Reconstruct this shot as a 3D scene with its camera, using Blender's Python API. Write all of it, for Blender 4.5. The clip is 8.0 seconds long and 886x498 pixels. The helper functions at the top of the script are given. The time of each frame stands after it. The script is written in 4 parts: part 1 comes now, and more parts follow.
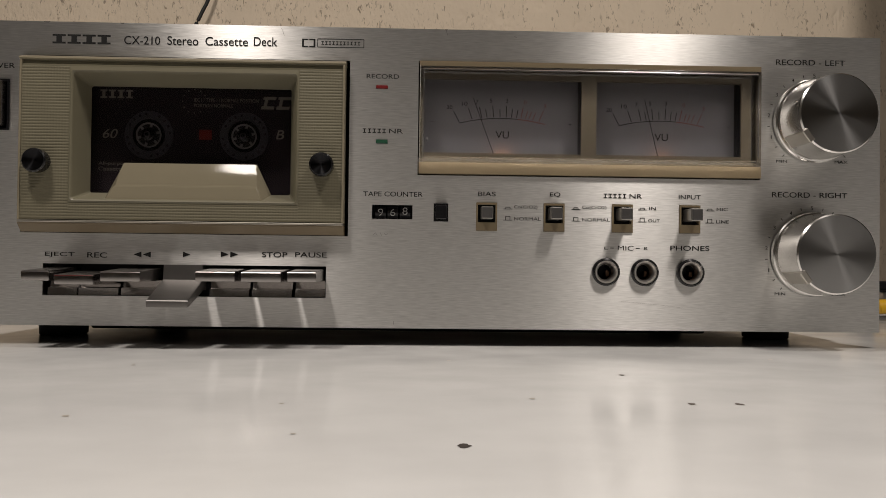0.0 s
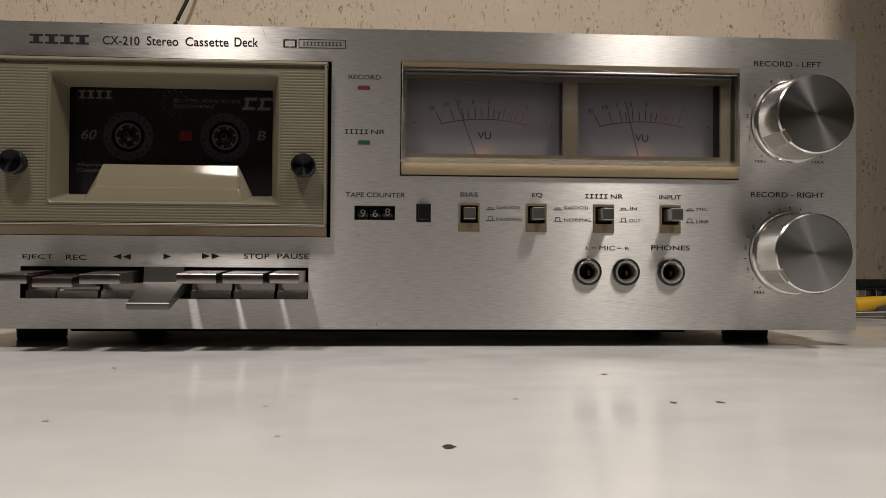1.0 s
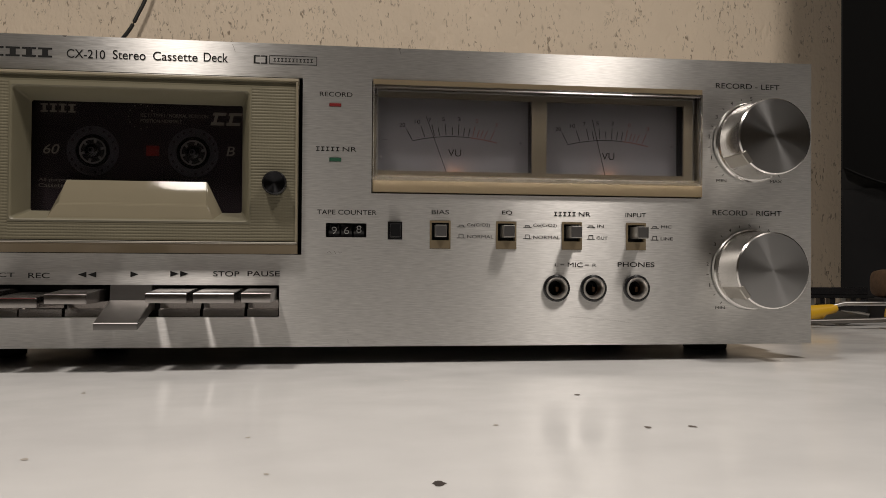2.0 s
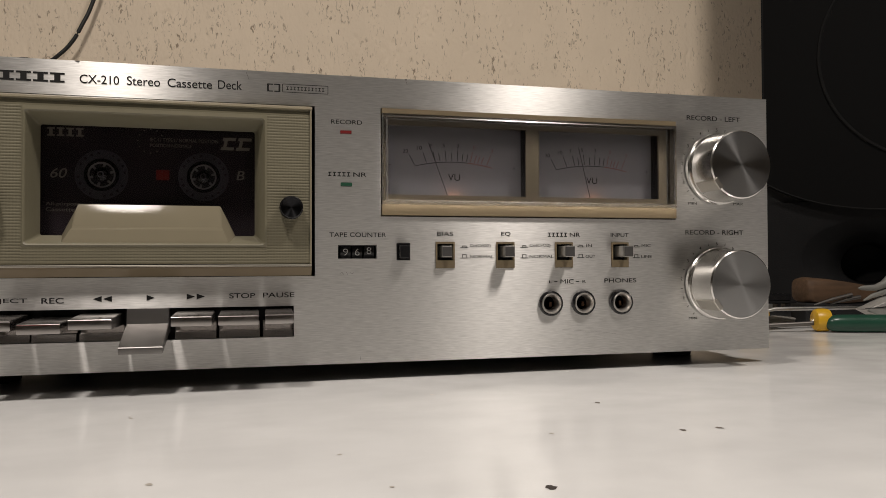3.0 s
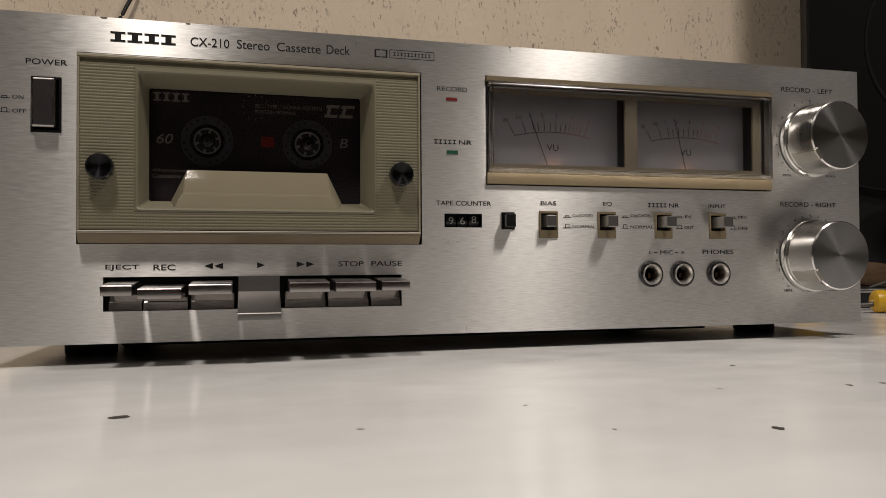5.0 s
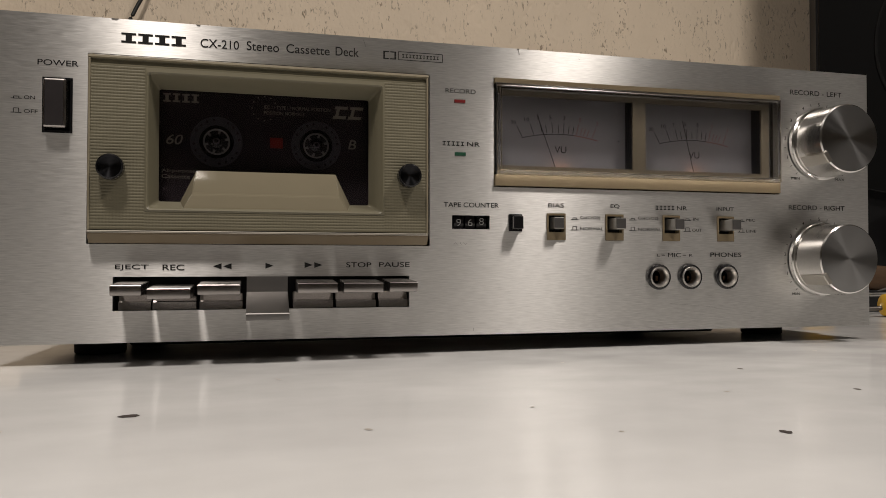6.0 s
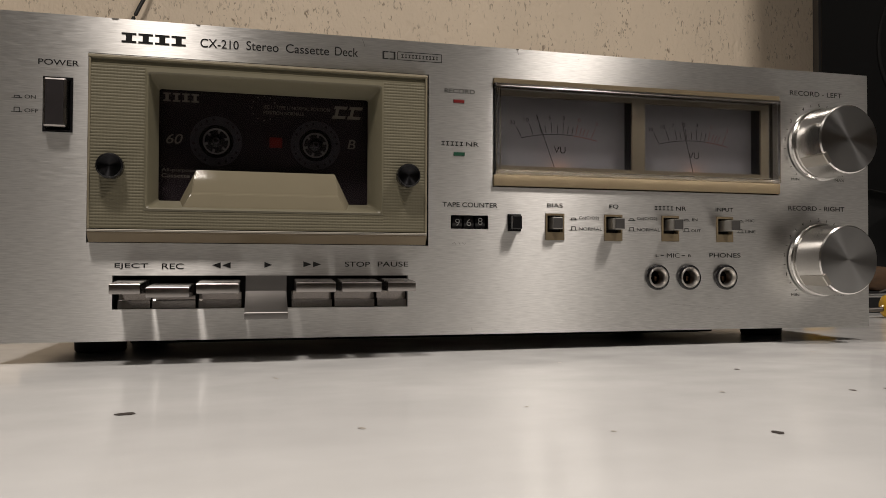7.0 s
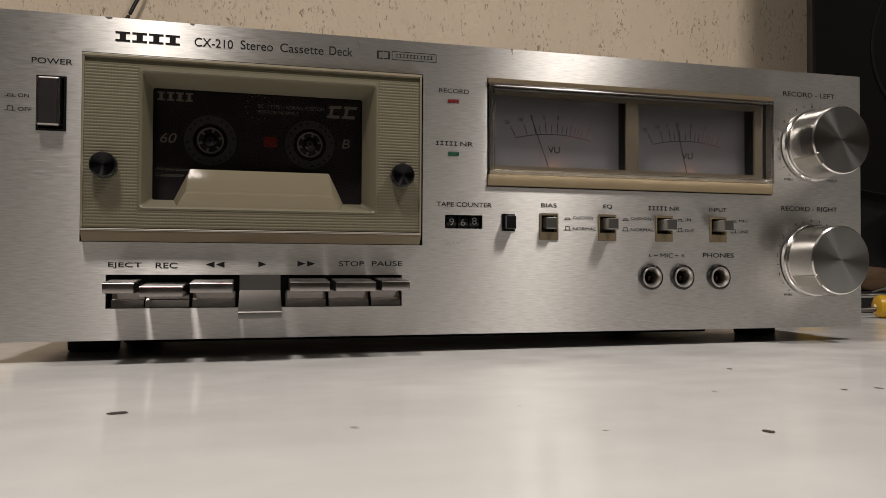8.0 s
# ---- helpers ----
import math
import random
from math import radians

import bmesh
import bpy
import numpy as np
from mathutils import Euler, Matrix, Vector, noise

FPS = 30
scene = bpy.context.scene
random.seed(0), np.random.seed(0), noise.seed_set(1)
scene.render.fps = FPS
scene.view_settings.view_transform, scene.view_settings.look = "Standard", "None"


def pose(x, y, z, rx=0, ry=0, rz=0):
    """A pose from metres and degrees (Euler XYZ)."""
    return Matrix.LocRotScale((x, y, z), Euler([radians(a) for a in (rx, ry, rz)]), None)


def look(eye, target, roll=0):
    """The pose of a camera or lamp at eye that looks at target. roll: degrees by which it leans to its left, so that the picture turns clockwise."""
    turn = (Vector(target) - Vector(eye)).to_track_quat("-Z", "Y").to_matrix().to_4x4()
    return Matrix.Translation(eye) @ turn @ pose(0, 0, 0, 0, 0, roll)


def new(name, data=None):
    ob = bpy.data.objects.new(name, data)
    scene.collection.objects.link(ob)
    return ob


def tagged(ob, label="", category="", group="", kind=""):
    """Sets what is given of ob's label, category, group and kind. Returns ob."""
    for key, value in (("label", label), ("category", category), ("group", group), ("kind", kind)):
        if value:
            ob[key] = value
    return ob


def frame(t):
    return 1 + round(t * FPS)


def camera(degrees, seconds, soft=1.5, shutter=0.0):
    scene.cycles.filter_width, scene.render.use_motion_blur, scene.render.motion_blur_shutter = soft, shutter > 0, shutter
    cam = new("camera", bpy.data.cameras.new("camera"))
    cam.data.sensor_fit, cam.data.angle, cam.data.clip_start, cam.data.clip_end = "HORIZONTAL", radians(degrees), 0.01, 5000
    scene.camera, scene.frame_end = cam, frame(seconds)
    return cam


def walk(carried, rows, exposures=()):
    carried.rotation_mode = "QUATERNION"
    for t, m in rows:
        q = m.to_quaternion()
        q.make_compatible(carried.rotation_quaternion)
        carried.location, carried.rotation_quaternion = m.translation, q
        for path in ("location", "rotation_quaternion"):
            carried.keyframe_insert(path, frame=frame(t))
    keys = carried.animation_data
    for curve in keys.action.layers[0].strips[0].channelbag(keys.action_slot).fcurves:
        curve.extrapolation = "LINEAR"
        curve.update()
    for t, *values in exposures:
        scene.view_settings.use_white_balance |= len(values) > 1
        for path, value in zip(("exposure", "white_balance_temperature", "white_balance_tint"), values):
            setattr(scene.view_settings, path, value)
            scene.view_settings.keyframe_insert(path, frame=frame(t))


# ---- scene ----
cam = camera(61.99, 8.0, soft=0.85)
PATH = [
    (0.0, (0.20628, -0.32342, 0.03718), (0.2614, 1.6757, 0.0624), 0.68),
    (0.5, (0.20588, -0.32359, 0.03680), (0.2909, 1.6744, 0.0676), 0.56),
    (1.0, (0.20589, -0.32372, 0.03744), (0.3101, 1.6734, 0.0632), 0.40),
    (1.2, (0.20583, -0.32359, 0.03737), (0.3148, 1.6733, 0.0637), 0.37),
    (2.3, (0.18718, -0.32924, 0.04983), (0.4645, 1.6514, 0.0689), 0.23),
    (2.5, (0.17290, -0.33282, 0.05273), (0.4784, 1.6436, 0.0736), 0.10),
    (2.7, (0.16463, -0.33619, 0.05733), (0.5055, 1.6344, 0.0844), 0.23),
    (3.0, (0.15028, -0.33771, 0.05207), (0.6268, 1.6043, 0.0893), -0.23),
    (3.2, (0.13325, -0.33601, 0.05089), (0.7166, 1.5768, 0.0806), -0.26),
    (3.5, (0.11810, -0.33174, 0.04842), (0.7298, 1.5720, 0.0894), -0.15),
    (3.7, (0.10772, -0.32839, 0.04713), (0.6701, 1.5905, 0.0850), -0.12),
    (4.0, (0.10143, -0.32308, 0.04204), (0.6214, 1.6078, 0.0783), -0.40),
    (4.5, (0.10128, -0.32055, 0.03835), (0.6111, 1.6131, 0.0739), -0.58),
    (4.7, (0.10058, -0.32057, 0.03773), (0.6046, 1.6145, 0.0759), -0.42),
    (5.8, (0.09929, -0.32088, 0.03807), (0.6069, 1.6132, 0.0795), 0.01),
    (6.0, (0.09923, -0.32118, 0.03795), (0.5851, 1.6184, 0.0805), 0.01),
    (6.5, (0.10023, -0.32135, 0.03797), (0.5693, 1.6224, 0.0802), 0.11),
    (7.0, (0.10136, -0.32253, 0.03805), (0.5769, 1.6197, 0.0792), 0.19),
    (7.5, (0.10106, -0.32292, 0.03791), (0.5803, 1.6184, 0.0791), 0.24),
    (8.0, (0.10187, -0.32302, 0.03795), (0.5892, 1.6163, 0.0787), 0.27),
]
walk(cam, [(t, look(eye, target, roll)) for t, eye, target, roll in PATH],
     exposures=[(0.0, 0.0), (2.5, 0.0), (3.0, 0.16), (3.5, 0.19), (4.0, 0.12), (4.5, 0.06), (6.0, 0.04), (8.0, 0.02)])

# ---- light: three small pendant spots in a row above the table ----
scene.view_settings.exposure = 0.0
world = bpy.data.worlds.new("world")
world.use_nodes = True
world.node_tree.nodes["Background"].inputs[0].default_value = (0.9, 0.85, 0.8, 1)
world.node_tree.nodes["Background"].inputs[1].default_value = 0.01
scene.world = world
LAMPS = (((0.482, -0.25, 0.65), 2.6, 0.11), ((-0.012, -0.25, 0.65), 2.6, 0.08), ((0.88, -0.25, 0.65), 0.13, 0.08))
for spot, watts, width in LAMPS:
    lamp = bpy.data.lights.new("bulb_light", "AREA")
    lamp.shape, lamp.size, lamp.energy, lamp.color = "DISK", width, watts, (1.0, 0.91, 0.835)
    new("bulb_light", lamp).matrix_world = look(spot, (spot[0], spot[1] + 0.08, 0.0))


# ---- materials ----
def material(name, colour, rough=0.5, metal=0.0, vary=0.0, scale=(40, 40, 40), bump=0.0, bump_scale=(300, 300, 300), aniso=0.0,
             tangent=None, rough_vary=0.0, coat=0.0, glow=None, glow_strength=0.0, broad_scale=0.13, transmission=0.0, alpha=1.0, ior=1.45, spec=0.5):
    m = bpy.data.materials.new(name)
    m.use_nodes = True
    nodes, links = m.node_tree.nodes, m.node_tree.links
    b = nodes["Principled BSDF"]
    b.inputs["Base Color"].default_value = (*colour, 1)
    b.inputs["Roughness"].default_value = rough
    b.inputs["Metallic"].default_value = metal
    b.inputs["IOR"].default_value = ior
    b.inputs["Specular IOR Level"].default_value = spec
    b.inputs["Coat Weight"].default_value = coat
    b.inputs["Transmission Weight"].default_value = transmission
    b.inputs["Alpha"].default_value = alpha
    b.inputs["Anisotropic"].default_value = aniso
    if glow:
        b.inputs["Emission Color"].default_value = (*glow, 1)
        b.inputs["Emission Strength"].default_value = glow_strength
    if vary or rough_vary or bump:
        coords = nodes.new("ShaderNodeTexCoord")

    def grain(size, detail=5.0):
        mapping = nodes.new("ShaderNodeMapping")
        mapping.inputs["Scale"].default_value = size
        links.new(coords.outputs["Object"], mapping.inputs["Vector"])
        n = nodes.new("ShaderNodeTexNoise")
        n.inputs["Scale"].default_value = 1.0
        n.inputs["Detail"].default_value = detail
        links.new(mapping.outputs[0], n.inputs["Vector"])
        return n
    if vary:
        fine, broad = grain(scale), grain(tuple(s * broad_scale for s in scale), 2.0)
        add = nodes.new("ShaderNodeMath")
        add.operation = "ADD"
        links.new(fine.outputs[0], add.inputs[0]), links.new(broad.outputs[0], add.inputs[1])
        ramp = nodes.new("ShaderNodeMapRange")
        ramp.inputs[1].default_value, ramp.inputs[2].default_value = 0.6, 1.4
        ramp.inputs[3].default_value, ramp.inputs[4].default_value = 1 - vary, 1 + vary
        links.new(add.outputs[0], ramp.inputs[0])
        mix = nodes.new("ShaderNodeVectorMath")
        mix.operation = "SCALE"
        mix.inputs[0].default_value = colour
        links.new(ramp.outputs[0], mix.inputs["Scale"])
        links.new(mix.outputs[0], b.inputs["Base Color"])
    if rough_vary:
        n = grain(tuple(s * 0.6 for s in scale))
        ramp = nodes.new("ShaderNodeMapRange")
        ramp.inputs[1].default_value, ramp.inputs[2].default_value = 0.3, 0.7
        ramp.inputs[3].default_value, ramp.inputs[4].default_value = max(rough - rough_vary, 0.02), rough + rough_vary
        links.new(n.outputs[0], ramp.inputs[0])
        links.new(ramp.outputs[0], b.inputs["Roughness"])
    if bump:
        n = grain(bump_scale)
        node = nodes.new("ShaderNodeBump")
        node.inputs["Strength"].default_value = bump
        node.inputs["Distance"].default_value = 0.001
        links.new(n.outputs[0], node.inputs["Height"])
        links.new(node.outputs[0], b.inputs["Normal"])
    if tangent == "vertical":
        v = nodes.new("ShaderNodeCombineXYZ")
        v.inputs[2].default_value = 1.0
        links.new(v.outputs[0], b.inputs["Tangent"])
    elif tangent == "spun":
        v = nodes.new("ShaderNodeTangent")
        v.direction_type, v.axis = "RADIAL", "Y"
        links.new(v.outputs[0], b.inputs["Tangent"])
        b.inputs["Anisotropic Rotation"].default_value = 0.25
    return m


BRUSHED = material("brushed_aluminium", (0.63, 0.622, 0.605), 0.365, 1.0, 0.19, (220, 60, 3400), 0.0, (110, 60, 2600), 0.965, "vertical", 0.05, broad_scale=0.7)
KNOB_SIDE = material("turned_aluminium", (0.74, 0.725, 0.70), 0.19, 1.0, 0.05, (60, 1500, 60), 0.03, (60, 3000, 60))
POINTER = material("dull_aluminium_tab", (0.58, 0.55, 0.50), 0.36, 1.0, 0.06, (120, 120, 120))
KNOB_FACE = material("spun_aluminium", (0.47, 0.47, 0.47), 0.28, 1.0, aniso=0.85, tangent="spun")
SPUN_BLACK = material("black_spun_metal", (0.035, 0.035, 0.038), 0.32, 1.0, aniso=0.8, tangent="spun")
KEY = material("satin_chrome_key", (0.43, 0.405, 0.39), 0.22, 1.0, 0.06, (300, 300, 300), rough_vary=0.05)
# Key chrome darkened to tone down the lamp's reflection on the sloped play key.
PLAY_KEY = material("dimmed_brushed_play_key", (0.24, 0.23, 0.222), 0.40, 1.0, 0.08, (60, 300, 300))
DARK_KEY = material("dark_key_metal", (0.42, 0.40, 0.385), 0.20, 0.95, 0.06, (300, 300, 300))
CHROME = material("chrome", (0.75, 0.74, 0.72), 0.12, 1.0)
DULL_LINE = material("dull_metal_line", (0.50, 0.47, 0.41), 0.35, 1.0)
BEIGE = material("beige_plastic", (0.23, 0.202, 0.142), 0.32, 0.0, 0.05, (90, 90, 90), 0.05, (900, 900, 900))
OLIVE = material("olive_beige_plastic", (0.158, 0.144, 0.097), 0.38, 0.0, 0.06, (60, 60, 60), 0.04, (900, 900, 900))
RIBBED = material("ribbed_olive_plastic", (0.152, 0.138, 0.093), 0.5, 0.0, 0.06, (60, 60, 60), spec=0.3)
BEIGE_TRIM = material("champagne_trim", (0.185, 0.145, 0.088), 0.42, 0.0, 0.04, (80, 80, 80))
# Beige with the shade behind the tinted acrylic painted in.
MASK = material("shaded_beige_mask", (0.155, 0.130, 0.088), 0.5, 0.0, 0.05, (80, 80, 80))
BLACK = material("black_plastic", (0.008, 0.008, 0.009), 0.22, 0.0, 0.10, (150, 150, 150))
MATT_BLACK = material("matt_black", (0.010, 0.010, 0.011), 0.70)
BODY = material("black_painted_steel", (0.02, 0.02, 0.022), 0.5, 0.0, 0.10, (80, 80, 80), 0.1, (900, 900, 900))
NICK = material("bare_dark_scratch", (0.20, 0.19, 0.18), 0.5, 0.6)
INK = material("black_print", (0.018, 0.018, 0.018), 0.7, spec=0.15)
RED_INK = material("red_print", (0.22, 0.085, 0.08), 0.6)
WHITE_INK = material("grey_white_print", (0.29, 0.27, 0.22), 0.6)
DIGIT = material("counter_white", (0.33, 0.33, 0.32), 0.5)
RED_LENS = material("red_lens", (0.15, 0.018, 0.018), 0.25)
GREEN_LENS = material("green_lens", (0.022, 0.075, 0.045), 0.25)
POWER = material("dark_grey_button", (0.030, 0.027, 0.028), 0.25, 0.0, 0.08, (120, 120, 120))
BUTTON = material("grey_metal_button", (0.34, 0.33, 0.31), 0.28, 0.9)
BUTTON_FACE = material("grey_button_face", (0.075, 0.072, 0.07), 0.40, 0.3)
SHELL = material("smoky_cassette_shell", (0.034, 0.027, 0.031), 0.22, 0.0, 0.15, (120, 120, 120))
REEL = material("reel_grey_plastic", (0.062, 0.060, 0.068), 0.35, 0.0, 0.10, (200, 200, 200))
HUB = material("hub_grey_plastic", (0.21, 0.204, 0.195), 0.4)
FELT = material("red_felt", (0.20, 0.016, 0.010), 0.8)
METER_FACE = material("meter_card", (0.228, 0.222, 0.231), 0.6, 0.0, 0.04, (50, 50, 50))
GLOW = material("meter_bulb_glow", (0.9, 0.5, 0.3), 0.5, glow=(1.0, 0.42, 0.16), glow_strength=5.0)
def thin_pane(name, tint, rough=0.03, ior=1.45):
    """A flat clear pane: it lets light straight through and mirrors more at a slant."""
    m = bpy.data.materials.new(name)
    m.use_nodes = True
    nodes, links = m.node_tree.nodes, m.node_tree.links
    nodes.remove(nodes["Principled BSDF"])
    clear, gloss, fresnel, mix = (nodes.new(k) for k in ("ShaderNodeBsdfTransparent", "ShaderNodeBsdfGlossy", "ShaderNodeFresnel", "ShaderNodeMixShader"))
    clear.inputs["Color"].default_value = (*tint, 1)
    gloss.inputs["Roughness"].default_value = rough
    fresnel.inputs["IOR"].default_value = ior
    links.new(fresnel.outputs[0], mix.inputs[0])
    links.new(clear.outputs[0], mix.inputs[1])
    links.new(gloss.outputs[0], mix.inputs[2])
    links.new(mix.outputs[0], nodes["Material Output"].inputs["Surface"])
    return m


CLEAR = material("clear_acrylic", (0.88, 0.88, 0.89), 0.04, transmission=1.0, ior=1.45)
PANE = thin_pane("clear_acrylic_pane", (0.89, 0.89, 0.90))
LIP = material("glossy_beige_plastic", (0.195, 0.172, 0.12), 0.08, spec=0.08, vary=0.05, scale=(60, 60, 60), bump=0.10, bump_scale=(60, 60, 35))
SMOKE = thin_pane("smoky_clear_pane", (0.86, 0.85, 0.86), 0.03, 1.3)
BRASS = material("jack_contact", (0.14, 0.08, 0.05), 0.4, 1.0)
NICKEL = material("nickel_ring", (0.66, 0.63, 0.595), 0.36, 1.0)
RUBBER = material("black_rubber", (0.012, 0.012, 0.012), 0.75)
TABLE = material("white_lacquered_board", (0.73, 0.73, 0.72), 0.17, 0.0, 0.075, (42, 60, 42), 0.02, (30, 30, 30), rough_vary=0.06, broad_scale=0.2)
FAINT_CHIP = material("faint_chip", (0.42, 0.39, 0.35), 0.5)
WORN_CHIP = material("worn_chip", (0.13, 0.11, 0.095), 0.6)
CHIP = material("dark_chip", (0.05, 0.04, 0.035), 0.8)
PLASTER = material("cream_plaster", (0.80, 0.68, 0.53), 0.72, 0.0, 0.06, (30, 30, 12), 0.75, (300, 300, 190))
def pore_shade(m):
    """Shade of the plaster's pores painted into its colour, as short dark upright flecks."""
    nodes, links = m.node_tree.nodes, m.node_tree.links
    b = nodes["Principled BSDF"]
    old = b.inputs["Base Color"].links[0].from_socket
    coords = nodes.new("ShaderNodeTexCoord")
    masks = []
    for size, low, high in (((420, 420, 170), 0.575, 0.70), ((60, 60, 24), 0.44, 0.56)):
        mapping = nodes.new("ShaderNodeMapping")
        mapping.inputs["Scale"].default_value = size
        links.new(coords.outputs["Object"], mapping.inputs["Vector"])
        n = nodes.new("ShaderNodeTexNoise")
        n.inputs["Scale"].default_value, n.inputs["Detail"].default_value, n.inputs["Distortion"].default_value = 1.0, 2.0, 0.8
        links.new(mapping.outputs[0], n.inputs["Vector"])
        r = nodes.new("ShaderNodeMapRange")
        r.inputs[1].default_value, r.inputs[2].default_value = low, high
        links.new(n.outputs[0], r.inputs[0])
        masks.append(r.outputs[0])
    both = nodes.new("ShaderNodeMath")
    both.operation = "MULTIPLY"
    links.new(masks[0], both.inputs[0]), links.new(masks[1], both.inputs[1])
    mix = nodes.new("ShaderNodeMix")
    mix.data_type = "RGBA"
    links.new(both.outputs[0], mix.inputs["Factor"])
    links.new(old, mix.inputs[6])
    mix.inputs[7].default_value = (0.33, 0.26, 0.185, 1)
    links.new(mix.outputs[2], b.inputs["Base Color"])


def cross_grooves(m, pitch):
    """Fine upright grooves across the ribs, as shallow relief."""
    nodes, links = m.node_tree.nodes, m.node_tree.links
    coords, wave, node = nodes.new("ShaderNodeTexCoord"), nodes.new("ShaderNodeTexWave"), nodes.new("ShaderNodeBump")
    wave.wave_type, wave.bands_direction, wave.wave_profile = "BANDS", "X", "SIN"
    wave.inputs["Scale"].default_value = 0.314 / pitch
    node.inputs["Strength"].default_value, node.inputs["Distance"].default_value = 0.22, 0.0001
    links.new(coords.outputs["Object"], wave.inputs["Vector"])
    links.new(wave.outputs["Fac"], node.inputs["Height"])
    links.new(node.outputs[0], m.node_tree.nodes["Principled BSDF"].inputs["Normal"])


cross_grooves(RIBBED, 0.00125)
pore_shade(PLASTER)
PAINT = material("pale_wall_paint", (0.58, 0.555, 0.515), 0.8, 0.0, 0.03, (6, 6, 6), 0.1, (120, 120, 120))
CEILING = material("white_ceiling_paint", (0.70, 0.69, 0.67), 0.85, 0.0, 0.02, (5, 5, 5))
FLOORING = material("brown_floor", (0.20, 0.13, 0.08), 0.5, 0.0, 0.2, (3, 30, 3))
SPEAKER_BOX = material("black_vinyl_cabinet", (0.005, 0.005, 0.005), 0.7, 0.0, 0.15, (90, 90, 90), 0.15, (700, 700, 700))
BAFFLE = material("dark_grey_baffle", (0.0095, 0.0095, 0.010), 0.6, spec=0.15, vary=0.2, scale=(40, 40, 40), bump=0.15, bump_scale=(800, 800, 800))
GRILLE = material("black_grille", (0.0045, 0.0045, 0.0045), 0.7, spec=0.06)
RIM = material("grey_rim", (0.011, 0.011, 0.011), 0.8, spec=0.1)
GREEN = material("green_plastic_handle", (0.018, 0.065, 0.042), 0.28, 0.0, 0.15, (80, 80, 80))
YELLOW = material("yellow_plastic_collar", (0.62, 0.36, 0.02), 0.35, 0.0, 0.08, (80, 80, 80))
JAW = material("worn_bright_steel", (0.80, 0.78, 0.75), 0.5, 0.85, 0.2, (120, 120, 120), 0.1, (500, 500, 500))
DARK_STEEL = material("dark_tool_steel", (0.16, 0.15, 0.14), 0.45, 0.9, 0.12, (150, 150, 150))
STEEL = material("tool_steel", (0.48, 0.47, 0.455), 0.36, 1.0, 0.12, (150, 150, 150), rough_vary=0.08)
GREY_GRIP = material("grey_rubber_grip", (0.17, 0.17, 0.155), 0.5, 0.0, 0.1, (100, 100, 100))
WOOD = material("worn_brown_wood", (0.090, 0.051, 0.027), 0.7, 0.0, 0.40, (40, 260, 260), 0.4, (60, 500, 500))
CABLE = material("black_cable", (0.012, 0.012, 0.012), 0.45)
SHADE = material("lamp_metal", (0.6, 0.58, 0.55), 0.4, 0.8)


# ---- mesh helpers ----
def box(bm, x0, x1, y0, y1, z0, z1, bevel=0.0):
    made = bmesh.ops.create_cube(bm, size=1.0)["verts"]
    for v in made:
        v.co = ((x0 + x1) / 2 + v.co.x * (x1 - x0), (y0 + y1) / 2 + v.co.y * (y1 - y0), (z0 + z1) / 2 + v.co.z * (z1 - z0))
    if bevel:
        bmesh.ops.bevel(bm, geom=list({e for v in made for e in v.link_edges}), offset=bevel, segments=2, affect="EDGES", profile=0.5)
    return bm


def boxed(*size, bevel=0.0):
    return box(bmesh.new(), *size, bevel=bevel)


def prism(bm, profile, x0, x1, shift=None):
    """A (y, z) outline swept from x0 to x1; shift(end, y, z) may move the ends."""
    rings = []
    for end, x in enumerate((x0, x1)):
        rings.append([bm.verts.new((x + (shift(end, y, z) if shift else 0.0), y, z)) for y, z in profile])
    n = len(profile)
    for i in range(n):
        bm.faces.new((rings[0][i], rings[0][(i + 1) % n], rings[1][(i + 1) % n], rings[1][i]))
    bm.faces.new(rings[0][::-1]), bm.faces.new(rings[1])
    bmesh.ops.recalc_face_normals(bm, faces=bm.faces[:])
    return bm


def lathe(bm, cx, cz, outline, seg=64, smooth=True):
    """Turns (radius, y) points about an axis along y."""
    rings = []
    for r, y in outline:
        rings.append([bm.verts.new((cx + r * math.cos(a), y, cz + r * math.sin(a))) for a in (2 * math.pi * k / seg for k in range(seg))]
                     if r > 1e-7 else [bm.verts.new((cx, y, cz))])
    for a, b in zip(rings, rings[1:]):
        for k in range(seg):
            q = (k + 1) % seg
            if len(a) == 1 and len(b) == 1:
                continue
            vs = (a[0], b[k], b[q]) if len(a) == 1 else (a[k], b[0], a[q]) if len(b) == 1 else (a[k], b[k], b[q], a[q])
            bm.faces.new(vs)
    bmesh.ops.recalc_face_normals(bm, faces=bm.faces[:])
    return bm


